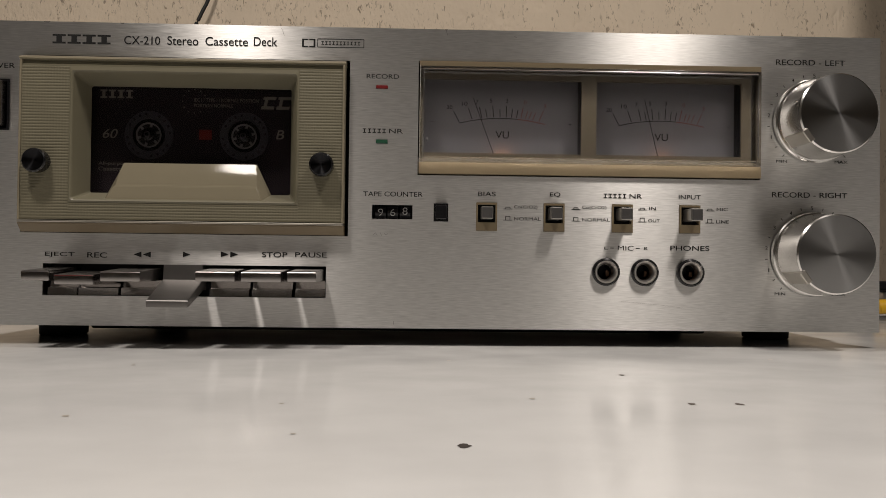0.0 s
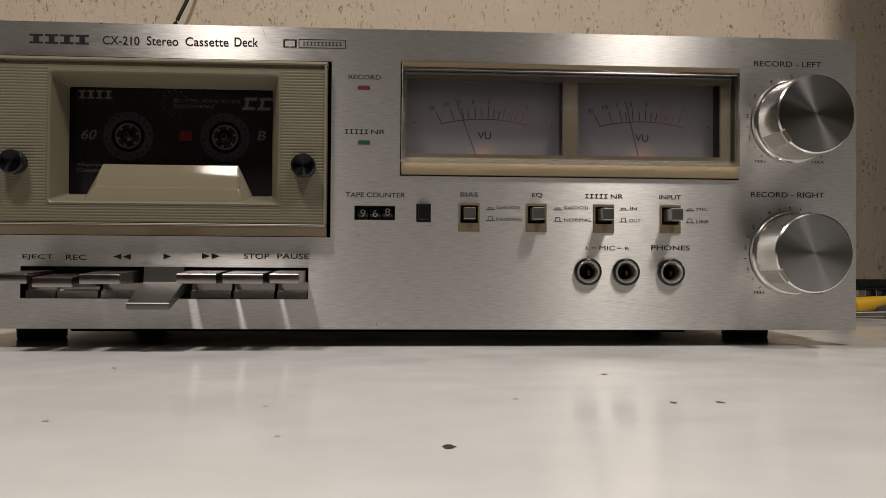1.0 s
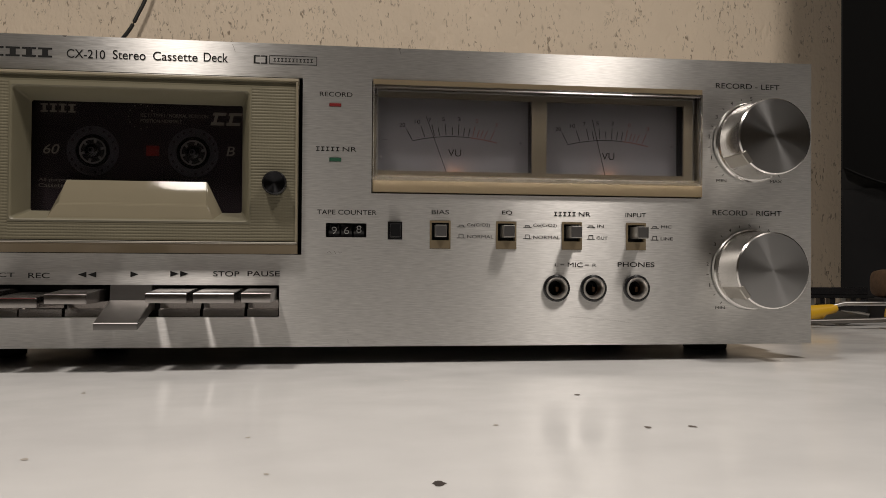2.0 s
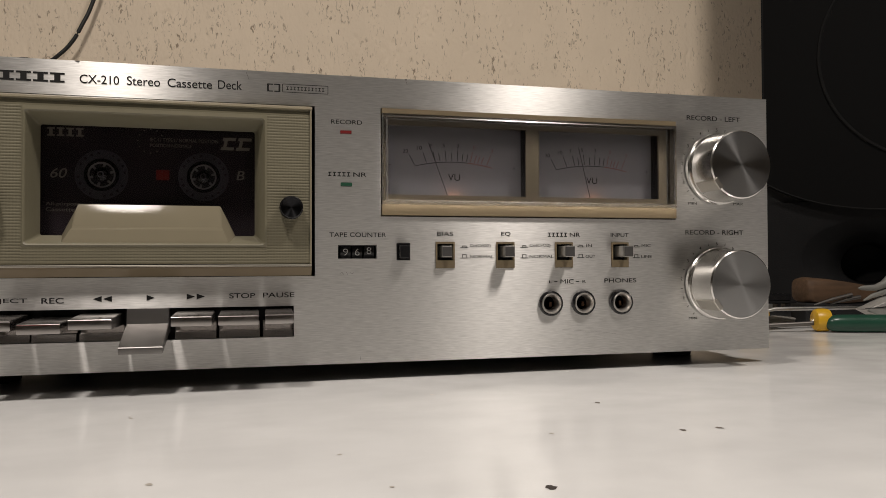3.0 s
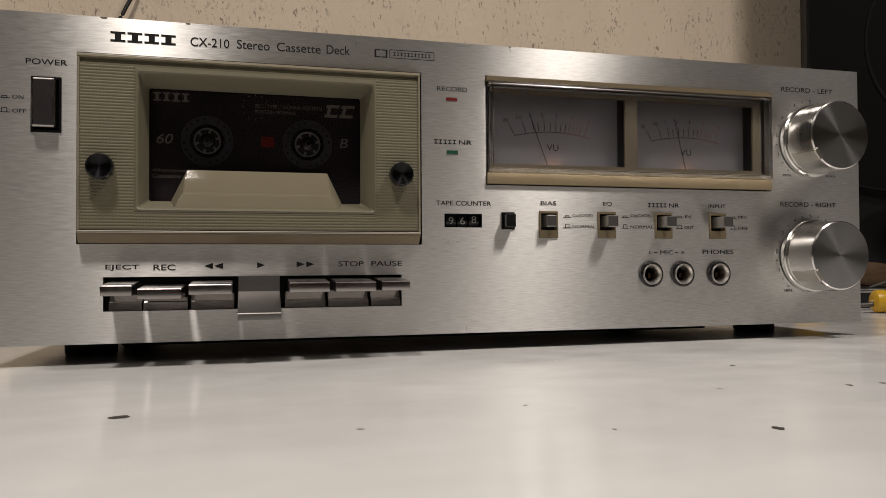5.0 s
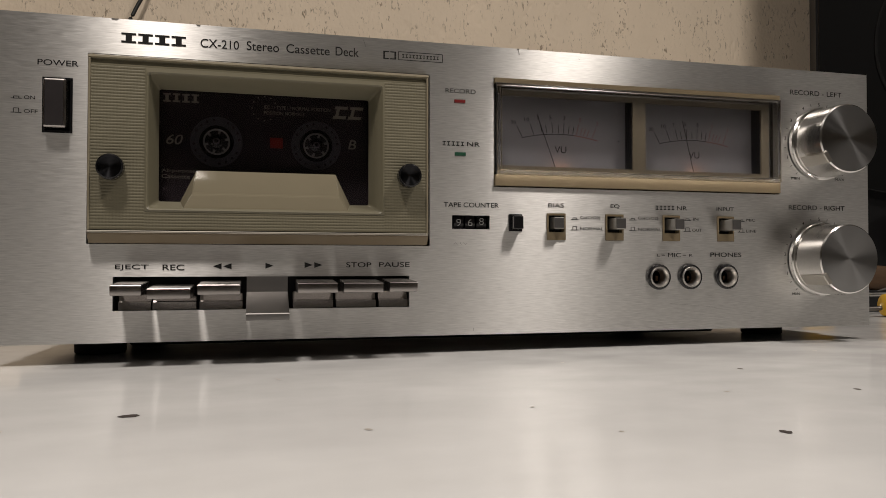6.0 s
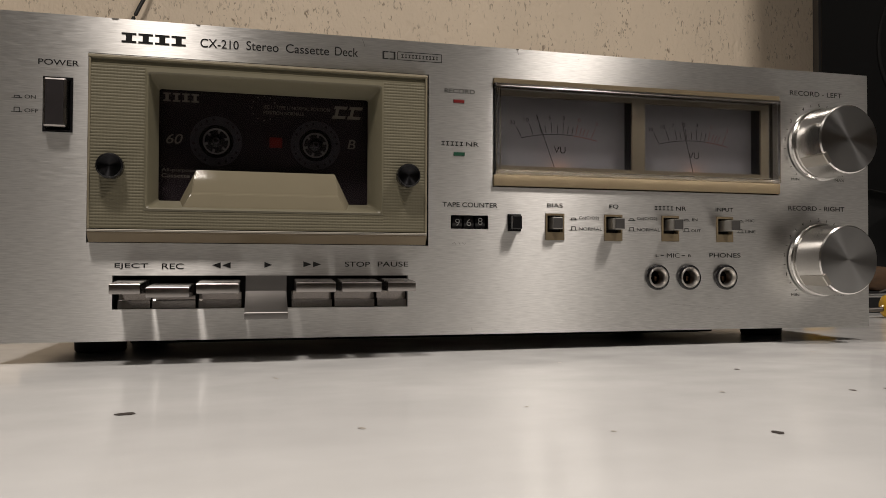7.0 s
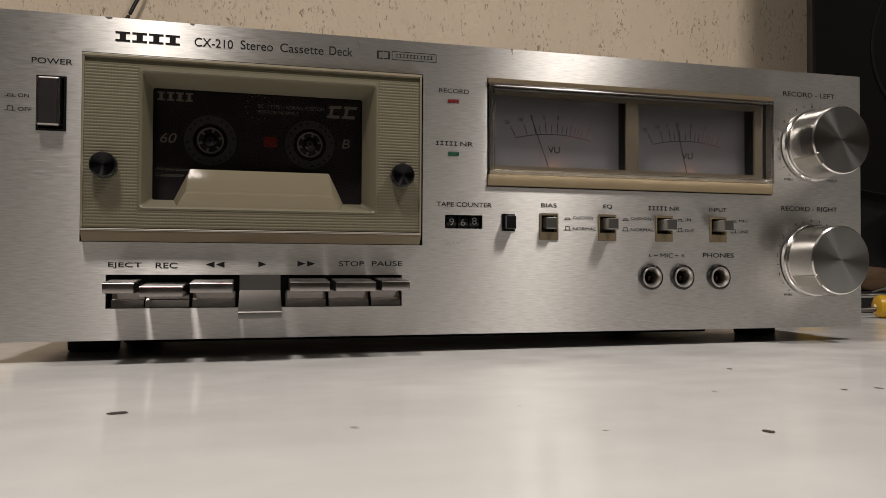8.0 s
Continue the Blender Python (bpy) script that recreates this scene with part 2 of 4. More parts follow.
def plate(bm, x0, x1, z0, z1, y0, y1, holes):
    """A plate from y0 (front) to y1 (back) with rectangular holes (x0, x1, z0, z1) that go through it."""
    xs = sorted({x0, x1, *(v for h in holes for v in h[:2])})
    zs = sorted({z0, z1, *(v for h in holes for v in h[2:])})

    def solid(i, j):
        if not (0 <= i < len(xs) - 1 and 0 <= j < len(zs) - 1):
            return False
        x, z = (xs[i] + xs[i + 1]) / 2, (zs[j] + zs[j + 1]) / 2
        return not any(h[0] < x < h[1] and h[2] < z < h[3] for h in holes)
    grid = {}

    def vert(i, j, y):
        if (i, j, y) not in grid:
            grid[i, j, y] = bm.verts.new((xs[i], y, zs[j]))
        return grid[i, j, y]
    for i in range(len(xs) - 1):
        for j in range(len(zs) - 1):
            if not solid(i, j):
                continue
            for y in (y0, y1):
                bm.faces.new([vert(i, j, y), vert(i + 1, j, y), vert(i + 1, j + 1, y), vert(i, j + 1, y)])
            for di, dj, a, b in ((-1, 0, (i, j), (i, j + 1)), (1, 0, (i + 1, j), (i + 1, j + 1)), (0, -1, (i, j), (i + 1, j)), (0, 1, (i, j + 1), (i + 1, j + 1))):
                if not solid(i + di, j + dj):
                    bm.faces.new([vert(*a, y0), vert(*b, y0), vert(*b, y1), vert(*a, y1)])
    bmesh.ops.recalc_face_normals(bm, faces=bm.faces[:])
    return bm


def tube(bm, points, radius, seg=10):
    """A round rod through points, with one radius or one for each point."""
    radii = radius if isinstance(radius, (list, tuple)) else [radius] * len(points)
    rings = []
    for i, p in enumerate(points):
        way = (Vector(points[min(i + 1, len(points) - 1)]) - Vector(points[max(i - 1, 0)])).normalized()
        side = way.cross(Vector((0, 0, 1)) if abs(way.z) < 0.9 else Vector((1, 0, 0))).normalized()
        up = side.cross(way)
        rings.append([bm.verts.new(Vector(p) + radii[i] * (math.cos(a) * side + math.sin(a) * up)) for a in (2 * math.pi * k / seg for k in range(seg))])
    for a, b in zip(rings, rings[1:]):
        for k in range(seg):
            bm.faces.new((a[k], a[(k + 1) % seg], b[(k + 1) % seg], b[k]))
    bm.faces.new(rings[0]), bm.faces.new(rings[-1][::-1])
    bmesh.ops.recalc_face_normals(bm, faces=bm.faces[:])
    return bm


def sheet(bm, points, y):
    """A flat outline of (x, z) points at the depth y that faces the front."""
    f = bm.faces.new([bm.verts.new((x, y, z)) for x, z in points])
    bm.normal_update()
    if f.normal.y > 0:
        f.normal_flip()
    return bm


def line(bm, x0, z0, x1, z1, width, y):
    way = Vector((x1 - x0, z1 - z0)).normalized() * width / 2
    return sheet(bm, [(x0 - way.y, z0 + way.x), (x0 + way.y, z0 - way.x), (x1 + way.y, z1 - way.x), (x1 - way.y, z1 + way.x)], y)


def mesh_object(name, bm, mat, smooth=None):
    me = bpy.data.meshes.new(name)
    bm.to_mesh(me)
    bm.free()
    me.materials.append(mat)
    ob = new(name, me)
    if smooth is not None:
        me.shade_smooth()
        me.set_sharp_from_angle(angle=radians(smooth))
    return ob


def thing(name, base, label, category, group="", kind=""):
    ob = new(name)
    ob.empty_display_size = 0.02
    ob.location = base
    return tagged(ob, label, category, group, kind)


def part(name, bm, mat, parent, label="", smooth=None):
    """One mesh, given in world places, under a thing (an Empty) or under one of its parts."""
    ob = mesh_object(name, bm, mat, smooth)
    ob.parent = parent
    ob.location = -parent.location if parent.type == "EMPTY" else (0, 0, 0)
    return tagged(ob, label)


def lettering(name, words, x0, x1, z0, z1, y, mat, parent, slant=0.0, bold=None):
    """Words in the built-in font, fitted between x0 and x1, z0 and z1, at the depth y, facing the front."""
    if words == "1":
        x0, x1 = x0 * 0.66 + x1 * 0.34, x0 * 0.34 + x1 * 0.66
    curve = bpy.data.curves.new(name, "FONT")
    curve.body = words
    curve.offset = bold if bold is not None else 0.0 if "M" in words else 0.006 if z1 - z0 > 0.0018 else 0.002
    curve.shear = slant
    carrier = new(name, curve)
    bpy.context.view_layer.update()
    me = bpy.data.meshes.new_from_object(carrier)
    bpy.data.objects.remove(carrier)
    bpy.data.curves.remove(curve)
    bm = bmesh.new()
    bm.from_mesh(me)
    bpy.data.meshes.remove(me)
    xs, zs = [v.co.x for v in bm.verts], [v.co.y for v in bm.verts]
    for v in bm.verts:
        v.co = (x0 + (v.co.x - min(xs)) / (max(xs) - min(xs)) * (x1 - x0), y, z0 + (v.co.y - min(zs)) / (max(zs) - min(zs)) * (z1 - z0))
    return part(name, bm, mat, parent)


def beams(name, x0, x1, count, z0, z1, y, mat, parent, gap=0.12, stem=0.42):
    """Plain beam shapes in a row, in place of a maker's mark."""
    pitch = (x1 - x0) / count
    for k in range(count):
        a, b, h = x0 + pitch * (k + gap / 2), x0 + pitch * (k + 1 - gap / 2), (z1 - z0) * 0.2
        c, w = (a + b) / 2, (b - a) * stem / 2
        outline = [(a, z0), (b, z0), (b, z0 + h), (c + w, z0 + h), (c + w, z1 - h), (b, z1 - h), (b, z1), (a, z1), (a, z1 - h), (c - w, z1 - h), (c - w, z0 + h), (a, z0 + h)]
        part(name, sheet(bmesh.new(), outline, y), mat, parent)


mm = 0.001
PX0, PX1, PZ0, PZ1 = 0.0, 0.410, 0.0063, 0.138      # front panel

# ---- room ----
def room():
    wall_y = 0.404
    bm = bmesh.new()
    fx = [-0.20 + 0.0012 * i for i in range(720)] + [0.668 + 0.008 * i for i in range(60)]
    fz = [0.17 + 0.0015 * i for i in range(120)] + [0.356 + 0.01 * i for i in range(20)]
    xs = [-1.8] + fx + [2.2]
    zs = [-0.74] + fz + [1.75]
    rows = []
    for z in zs:
        row = []
        for x in xs:
            p = Vector((x, 0, z))
            soft = noise.noise(p * 22) * 0.0006 + noise.noise(p * 70) * 0.0003
            bend = Vector((x * 150 + 0.9 * noise.noise(p * 60), 3.1, z * 62))
            vein = abs(noise.noise(bend))
            where = noise.noise(Vector((x * 80, 1.7, z * 34))) + 0.55 * noise.noise(Vector((x * 9, 6.0, z * 6)))
            pit = max(0.0, 0.16 - vein) / 0.16 * max(0.0, min(1.0, 5.0 * (where - 0.20)))
            soft += pit * 0.0008
            row.append(bm.verts.new((x, wall_y + soft, z)))
        rows.append(row)
    for a, b in zip(rows, rows[1:]):
        for i in range(len(a) - 1):
            bm.faces.new((a[i], a[i + 1], b[i + 1], b[i]))
    box(bm, -1.8, 2.2, wall_y + 0.012, wall_y + 0.13, -0.74, 1.75)
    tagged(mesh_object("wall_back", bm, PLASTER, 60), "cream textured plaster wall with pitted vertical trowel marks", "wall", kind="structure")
    tagged(mesh_object("wall_left", boxed(-1.92, -1.8, -2.4, 0.53, -0.74, 1.75), PAINT), "plain pale painted side wall", "wall", kind="structure")
    tagged(mesh_object("wall_right", boxed(2.2, 2.32, -2.4, 0.53, -0.74, 1.75), PAINT), "plain pale painted side wall", "wall", kind="structure")
    tagged(mesh_object("wall_front", boxed(-1.92, 2.32, -2.52, -2.4, -0.74, 1.75), PAINT), "plain pale painted wall behind the viewer", "wall", kind="structure")
    tagged(mesh_object("ceiling", boxed(-1.92, 2.32, -2.52, 0.53, 1.75, 1.87), CEILING), "plain white painted ceiling", "ceiling", kind="structure")
    tagged(mesh_object("floor", boxed(-1.92, 2.32, -2.52, 0.53, -0.84, -0.74), FLOORING), "plain brown floor", "floor", kind="structure")


room()


def table_z(x, y):
    """The table's top, which leans a little against the deck's own upright."""
    return -0.0021 + 0.0032 * x - 0.0091 * y


def settle(ob):
    """Lets a finished thing down onto the leaning table."""
    ob.location.z += table_z(ob.location.x, ob.location.y)


def table():
    top = thing("table", (0.35, -0.1, -0.74), "glossy white lacquered table with small dark chips", "table")
    slab = boxed(-0.75, 1.45, -0.62, 0.398, -0.03, 0.0, bevel=0.002)
    for v in slab.verts:
        v.co.z += table_z(v.co.x, v.co.y)
    board = part("tabletop", slab, TABLE, top, "glossy white lacquered board")
    for x in (-0.7, 1.4):
        for y in (-0.57, 0.35):
            part("leg", boxed(x - 0.025, x + 0.025, y - 0.025, y + 0.025, -0.74, table_z(x, y) - 0.0306, bevel=0.003), TABLE, top)
    chips = ((0.0692, -0.1216, 2.6), (0.1245, -0.1515, 1.2), (0.2152, -0.177, 1.9), (0.1075, -0.071, 0.9), (0.2358, -0.127, 1.1), (0.2767, -0.133, 1.4),
             (0.2895, -0.133, 1.4), (0.2707, -0.0855, 1.5), (0.1708, -0.1355, 0.9), (0.1796, -0.1675, 0.8), (0.2152, -0.054, 1.0), (0.339, -0.044, 1.2),
             (0.043, -0.1336, 1.2), (0.1068, -0.0685, 0.7))
    rng = random.Random(4)
    for x, y, r in chips:
        bm = bmesh.new()
        r *= 0.85 * mm
        far = (0.042 - table_z(x, y)) / 0.042
        x, y = 0.15 + (x - 0.15) * far, -0.325 + (y + 0.325) * far
        ring = []
        for k in range(12):
            a = 2 * math.pi * k / 12
            q = r * rng.uniform(0.65, 1.1)
            ring.append(bm.verts.new((x + (1.35 if r > 0.002 else 1.0) * q * math.cos(a), y + 1.15 * q * math.sin(a), table_z(x, y) + 0.00010)))
        low = bm.verts.new((x, y, table_z(x, y) + 0.00016))
        for k in range(12):
            bm.faces.new((ring[k], ring[(k + 1) % 12], low))
        part("chip", bm, CHIP if r > 0.0015 else WORN_CHIP if r > 0.00115 else FAINT_CHIP, board)


table()


def pendant_lamp(x, y, z):
    lamp = thing("pendant_lamp", (x, y, 1.75), "small metal pendant spot lamp with a lit bulb", "lamp", "pendant lamps")
    bm = bmesh.new()
    tube(bm, [(x, y, z + 0.075), (x, y, 1.75)], 0.003)
    part("stem", bm, SHADE, lamp)
    bm = bmesh.new()
    outline = [(0.006, 0.08), (0.018, 0.078), (0.032, 0.05), (0.036, 0.004), (0.0345, 0.004), (0.0305, 0.048), (0.017, 0.074), (0.005, 0.076)]
    rings = [[bm.verts.new((x + r * math.cos(a), y + r * math.sin(a), z + h)) for a in (2 * math.pi * k / 32 for k in range(32))] for r, h in outline]
    for a, b in zip(rings, rings[1:]):
        for k in range(32):
            bm.faces.new((a[k], a[(k + 1) % 32], b[(k + 1) % 32], b[k]))
    part("shade", bm, SHADE, lamp, smooth=40)


for spot, watts, width in LAMPS:
    pendant_lamp(*spot)


# ---- cassette deck ----
deck = thing("cassette_deck", (0.205, 0.12, 0.0), "silver brushed aluminium cassette deck standing on a white table", "cassette deck")
P = lambda name, bm, mat, label="", smooth=None: part(name, bm, mat, deck, label, smooth)

DOOR = (32.3 * mm, 173.5 * mm, 46.3 * mm, 123.3 * mm)
METER = (203.6 * mm, 355.8 * mm, 73.6 * mm, 123.9 * mm)
SLOT = (42.3 * mm, 164.2 * mm, 19.2 * mm, 33.0 * mm)
COUNTER = (183.9 * mm, 201.6 * mm, 54.1 * mm, 60.3 * mm)
SWITCH_X = [234.2 * mm, 264.0 * mm, 294.3 * mm, 324.4 * mm]
JACK_X = [287.1 * mm, 304.3 * mm, 324.7 * mm]
POWER_HOLE = (15.8 * mm, 26.8 * mm, 90.4 * mm, 112.5 * mm)
RESET = (210.9 * mm, 217.3 * mm, 53.3 * mm, 61.2 * mm)
LEDS = ((184.9 * mm, 190.2 * mm, 111.2 * mm, 112.9 * mm), (185.1 * mm, 190.4 * mm, 87.1 * mm, 89.0 * mm))
holes = [DOOR, METER, SLOT, COUNTER, POWER_HOLE, RESET, *LEDS]
holes += [(x - 4.7 * mm, x + 4.7 * mm, 49.4 * mm, 62.0 * mm) for x in SWITCH_X]
holes += [(x - 3.6 * mm, x + 3.6 * mm, 28.4 * mm, 35.6 * mm) for x in JACK_X]
panel = P("front_panel", plate(bmesh.new(), PX0, PX1, PZ0, PZ1, 0.0, 0.0035, holes), BRUSHED, "horizontally brushed aluminium front panel")
P("chassis", boxed(0.0006, 0.4094, 0.0285, 0.235, 0.0046, 0.132, bevel=0.0008), BODY, "black painted steel case")
P("bottom_pan", boxed(0.041, 0.351, 0.050, 0.190, 0.0002, 0.0045, bevel=0.001), BODY)
P("inner_frame", plate(bmesh.new(), 0.004, 0.406, 0.010, 0.134, 0.0036, 0.0280, [(x - 4 * mm, x + 4 * mm, 28 * mm, 36 * mm) for x in JACK_X] + [(183 * mm, 202.5 * mm, 53 * mm, 61.5 * mm), (30 * mm, 176 * mm, 44 * mm, 126 * mm), (202 * mm, 358 * mm, 72 * mm, 125 * mm), (40 * mm, 167 * mm, 17 * mm, 35 * mm)]), MATT_BLACK)
for x in (0.0290, 0.3810):
    for y in (0.048, 0.205):
        bm = bmesh.new()
        low = table_z(x, y)
        rings = [[bm.verts.new((x + r * math.cos(a), y + r * math.sin(a), z)) for a in (2 * math.pi * k / 32 for k in range(32))] for r, z in ((0.0103, low), (0.0110, low + 0.0006), (0.0113, 0.0045))]
        for a, b in zip(rings, rings[1:]):
            for k in range(32):
                bm.faces.new((a[k], a[(k + 1) % 32], b[(k + 1) % 32], b[k]))
        bm.faces.new(rings[0][::-1]), bm.faces.new(rings[-1])
        P("foot", bm, RUBBER, "black rubber foot", 40)

INK_Y = -0.00012


def label(words, x0, x1, z0, z1, mat=INK):
    return lettering("lettering", words, x0 * mm, x1 * mm, z0 * mm, z1 * mm, INK_Y, mat, panel)


# maker's mark as plain bars, then the readable words
beams("maker_mark", 44.3 * mm, 70.0 * mm, 4, 128.4 * mm, 132.5 * mm, INK_Y, INK, panel)
for words, x0, x1, z0, z1 in (
        ("CX-210", 75.4, 90.9, 128.6, 132.3), ("Stereo", 94.0, 107.4, 128.7, 132.6), ("Cassette", 110.4, 128.9, 128.8, 132.6), ("Deck", 131.4, 141.6, 129.0, 132.9),
        ("POWER", 13.9, 28.9, 117.3, 119.6), ("ON", 9.2, 13.2, 103.3, 104.8), ("OFF", 9.2, 14.2, 97.8, 99.3),
        ("RECORD", 180.8, 195.0, 115.7, 117.7), ("NR", 190.9, 197.0, 91.7, 93.7), ("TAPE COUNTER", 180.0, 206.0, 64.0, 66.1),
        ("BIAS", 230.3, 238.1, 64.7, 66.7), ("EQ", 262.0, 266.7, 64.7, 66.8), ("NR", 297.4, 303.0, 64.6, 66.6), ("INPUT", 319.4, 329.2, 64.6, 66.5),
        ("L", 286.4, 288.0, 41.9, 43.2), ("MIC", 292.4, 299.4, 41.6, 43.7), ("R", 304.0, 305.8, 41.9, 43.2), ("PHONES", 315.8, 333.3, 41.8, 44.0),
        ("EJECT", 43.1, 55.9, 35.6, 38.0), ("REC", 61.2, 69.7, 35.7, 38.0), ("STOP", 136.3, 147.3, 36.8, 39.0), ("PAUSE", 150.7, 164.4, 36.9, 39.1),
        ("RECORD - LEFT", 362.6, 394.0, 125.1, 127.6), ("RECORD - RIGHT", 361.2, 395.2, 66.0, 68.4),
        ("MIN", 363.0, 367.9, 81.5, 82.8), ("MAX", 389.4, 395.3, 81.5, 82.8), ("MIN", 362.7, 367.4, 22.5, 23.8), ("MAX", 388.6, 394.6, 22.5, 23.8),
        ("Co(CrO2)", 246.3, 256.6, 59.1, 60.9), ("NORMAL", 246.3, 258.2, 54.2, 55.7), ("Co(CrO2)", 276.4, 287.2, 59.3, 61.1), ("NORMAL", 276.4, 288.8, 54.2, 55.7),
        ("IN", 306.2, 309.2, 59.6, 61.0), ("OUT", 305.8, 311.0, 54.2, 55.6), ("MIC", 336.4, 341.4, 59.6, 61.0), ("LINE", 336.2, 342.0, 54.1, 55.5)):
    label(words, x0, x1, z0, z1)
for x0, x1, z0, z1, count in ((179.1, 189.8, 91.7, 93.7, 5), (285.6, 296.3, 64.6, 66.6, 5), (160.6, 178.0, 130.1, 131.7, 11)):
    beams("mark_block", x0 * mm, x1 * mm, count, z0 * mm, z1 * mm, INK_Y, INK, panel, 0.3, 0.3)
bm = bmesh.new()
for x0, x1, z0, z1 in ((159.2, 179.4, 129.1, 132.7),):
    for a in ((x0, z0, x1, z0), (x0, z1, x1, z1), (x0, z0, x0, z1), (x1, z0, x1, z1)):
        line(bm, *(v * mm for v in a), 0.3 * mm, INK_Y)
part("frame_mark", bm, INK, panel)
for x in (289.9, 301.3):
    bm = bmesh.new()
    line(bm, (x - 0.9) * mm, 42.6 * mm, (x + 0.9) * mm, 42.6 * mm, 0.35 * mm, INK_Y)
    part("dash", bm, INK, panel)
for x0, x1 in ((152.4, 155.1), (155.5, 158.2)):
    bm = bmesh.new()
    sheet(bm, [(x0 * mm, 129.0 * mm), (x1 * mm, 129.0 * mm), (x1 * mm, 129.5 * mm), (x0 * mm, 129.5 * mm)], INK_Y)
    sheet(bm, [(x0 * mm, 132.1 * mm), (x1 * mm, 132.1 * mm), (x1 * mm, 132.6 * mm), (x0 * mm, 132.6 * mm)], INK_Y)
    sheet(bm, [((x0 if x0 < 153 else x1 - 0.8) * mm, 129.5 * mm), ((x0 + 0.8 if x0 < 153 else x1) * mm, 129.5 * mm), ((x0 + 0.8 if x0 < 153 else x1) * mm, 132.1 * mm), ((x0 if x0 < 153 else x1 - 0.8) * mm, 132.1 * mm)], INK_Y)
    part("half_mark", bm, INK, panel)
# pushed-in and let-out button signs
for x0, z_in, z_out in ((4.5, 103.5, 97.9), (241.6, 59.2, 54.3), (271.7, 59.4, 54.3), (301.2, 59.6, 54.3), (331.4, 59.6, 54.2)):
    for z, h in ((z_in, 0.8), (z_out, 1.7)):
        bm = bmesh.new()
        for a in ((x0, z, x0 + 1.0, z), (x0 + 1.0, z, x0 + 1.0, z + h), (x0 + 1.0, z + h, x0 + 2.9, z + h), (x0 + 2.9, z, x0 + 2.9, z + h), (x0 + 2.9, z, x0 + 3.9, z), (x0 + 1.0, z, x0 + 2.9, z)):
            line(bm, *(v * mm for v in a), 0.28 * mm, INK_Y)
        part("button_sign", bm, INK, panel)
for x0, x1, z, way in ((80.9, 84.4, 37.3, -1), (84.9, 88.4, 37.3, -1), (102.2, 105.5, 37.5, 1), (118.5, 122.0, 37.8, 1), (122.6, 126.1, 37.8, 1)):
    tri = [(x0, z - 1.25), (x0, z + 1.25), (x1, z)] if way > 0 else [(x1, z - 1.25), (x1, z + 1.25), (x0, z)]
    part("arrow_mark", sheet(bmesh.new(), [(a * mm, b * mm) for a, b in tri], INK_Y), INK, panel)


# nicks in the upper edge, hairline scratches and a smudge
for x, w in ((42.2, 1.6), (74.5, 1.0), (215.6, 0.7)):
    part("nick", sheet(bmesh.new(), [((x - w) * mm, 138.0 * mm), ((x + w) * mm, 138.0 * mm), ((x + 0.4 * w) * mm, 137.4 * mm), ((x - 0.6 * w) * mm, 137.55 * mm)], INK_Y), NICK, panel)
for pts in (((143.4, 137.0), (144.0, 135.6), (144.6, 133.8)), ((215.4, 137.6), (215.9, 136.2), (216.2, 135.2)), ((193.9, 9.4), (194.0, 7.9)), ((293.0, 19.2), (302.0, 18.4), (312.0, 17.6), (322.0, 16.4)), ((245.6, 135.4), (246.6, 135.0)),
            ((184.6, 47.2), (185.6, 48.0), (186.4, 46.9)), ((187.6, 48.1), (188.3, 46.8)), ((189.2, 47.9), (190.2, 47.0), (190.9, 47.7))):
    bm = bmesh.new()
    for (a0, b0), (a1, b1) in zip(pts, pts[1:]):
        line(bm, a0 * mm, b0 * mm, a1 * mm, b1 * mm, (0.06 if a0 > 290 else 0.14) * mm, INK_Y)
    part("scratch", bm, NICK, panel)


def power_switch():
    x0, x1, z0, z1 = POWER_HOLE
    frame_ob = P("power_switch", plate(bmesh.new(), x0, x1, z0, z1, -0.0004, 0.003, [(x0 + 0.9 * mm, x1 - 0.9 * mm, z0 + 0.9 * mm, z1 - 0.9 * mm)]), BLACK, "dark grey power switch with a chrome rim")
    part("switch_back", boxed(x0 + 0.5 * mm, x1 - 0.5 * mm, 0.0031, 0.0035, z0 + 0.5 * mm, z1 - 0.5 * mm), MATT_BLACK, frame_ob)
    part("button_rim", boxed(x0 + 1.1 * mm, x1 - 1.6 * mm, -0.0042, 0.003, z0 + 1.6 * mm, z1 - 1.1 * mm, bevel=0.7 * mm), KEY, frame_ob, "chrome button rim")
    part("button", boxed(x0 + 1.8 * mm, x1 - 2.5 * mm, -0.0045, 0.0, z0 + 2.3 * mm, z1 - 1.8 * mm, bevel=0.25 * mm), POWER, frame_ob, "dark grey button")


power_switch()


def indicator(hole, mat, words):
    x0, x1, z0, z1 = hole
    P("indicator", boxed(x0 + 0.1 * mm, x1 - 0.1 * mm, -0.0004, 0.003, z0 + 0.1 * mm, z1 - 0.1 * mm, bevel=0.25 * mm), mat, words)


indicator(LEDS[0], RED_LENS, "small unlit red indicator")
indicator(LEDS[1], GREEN_LENS, "small unlit green indicator")


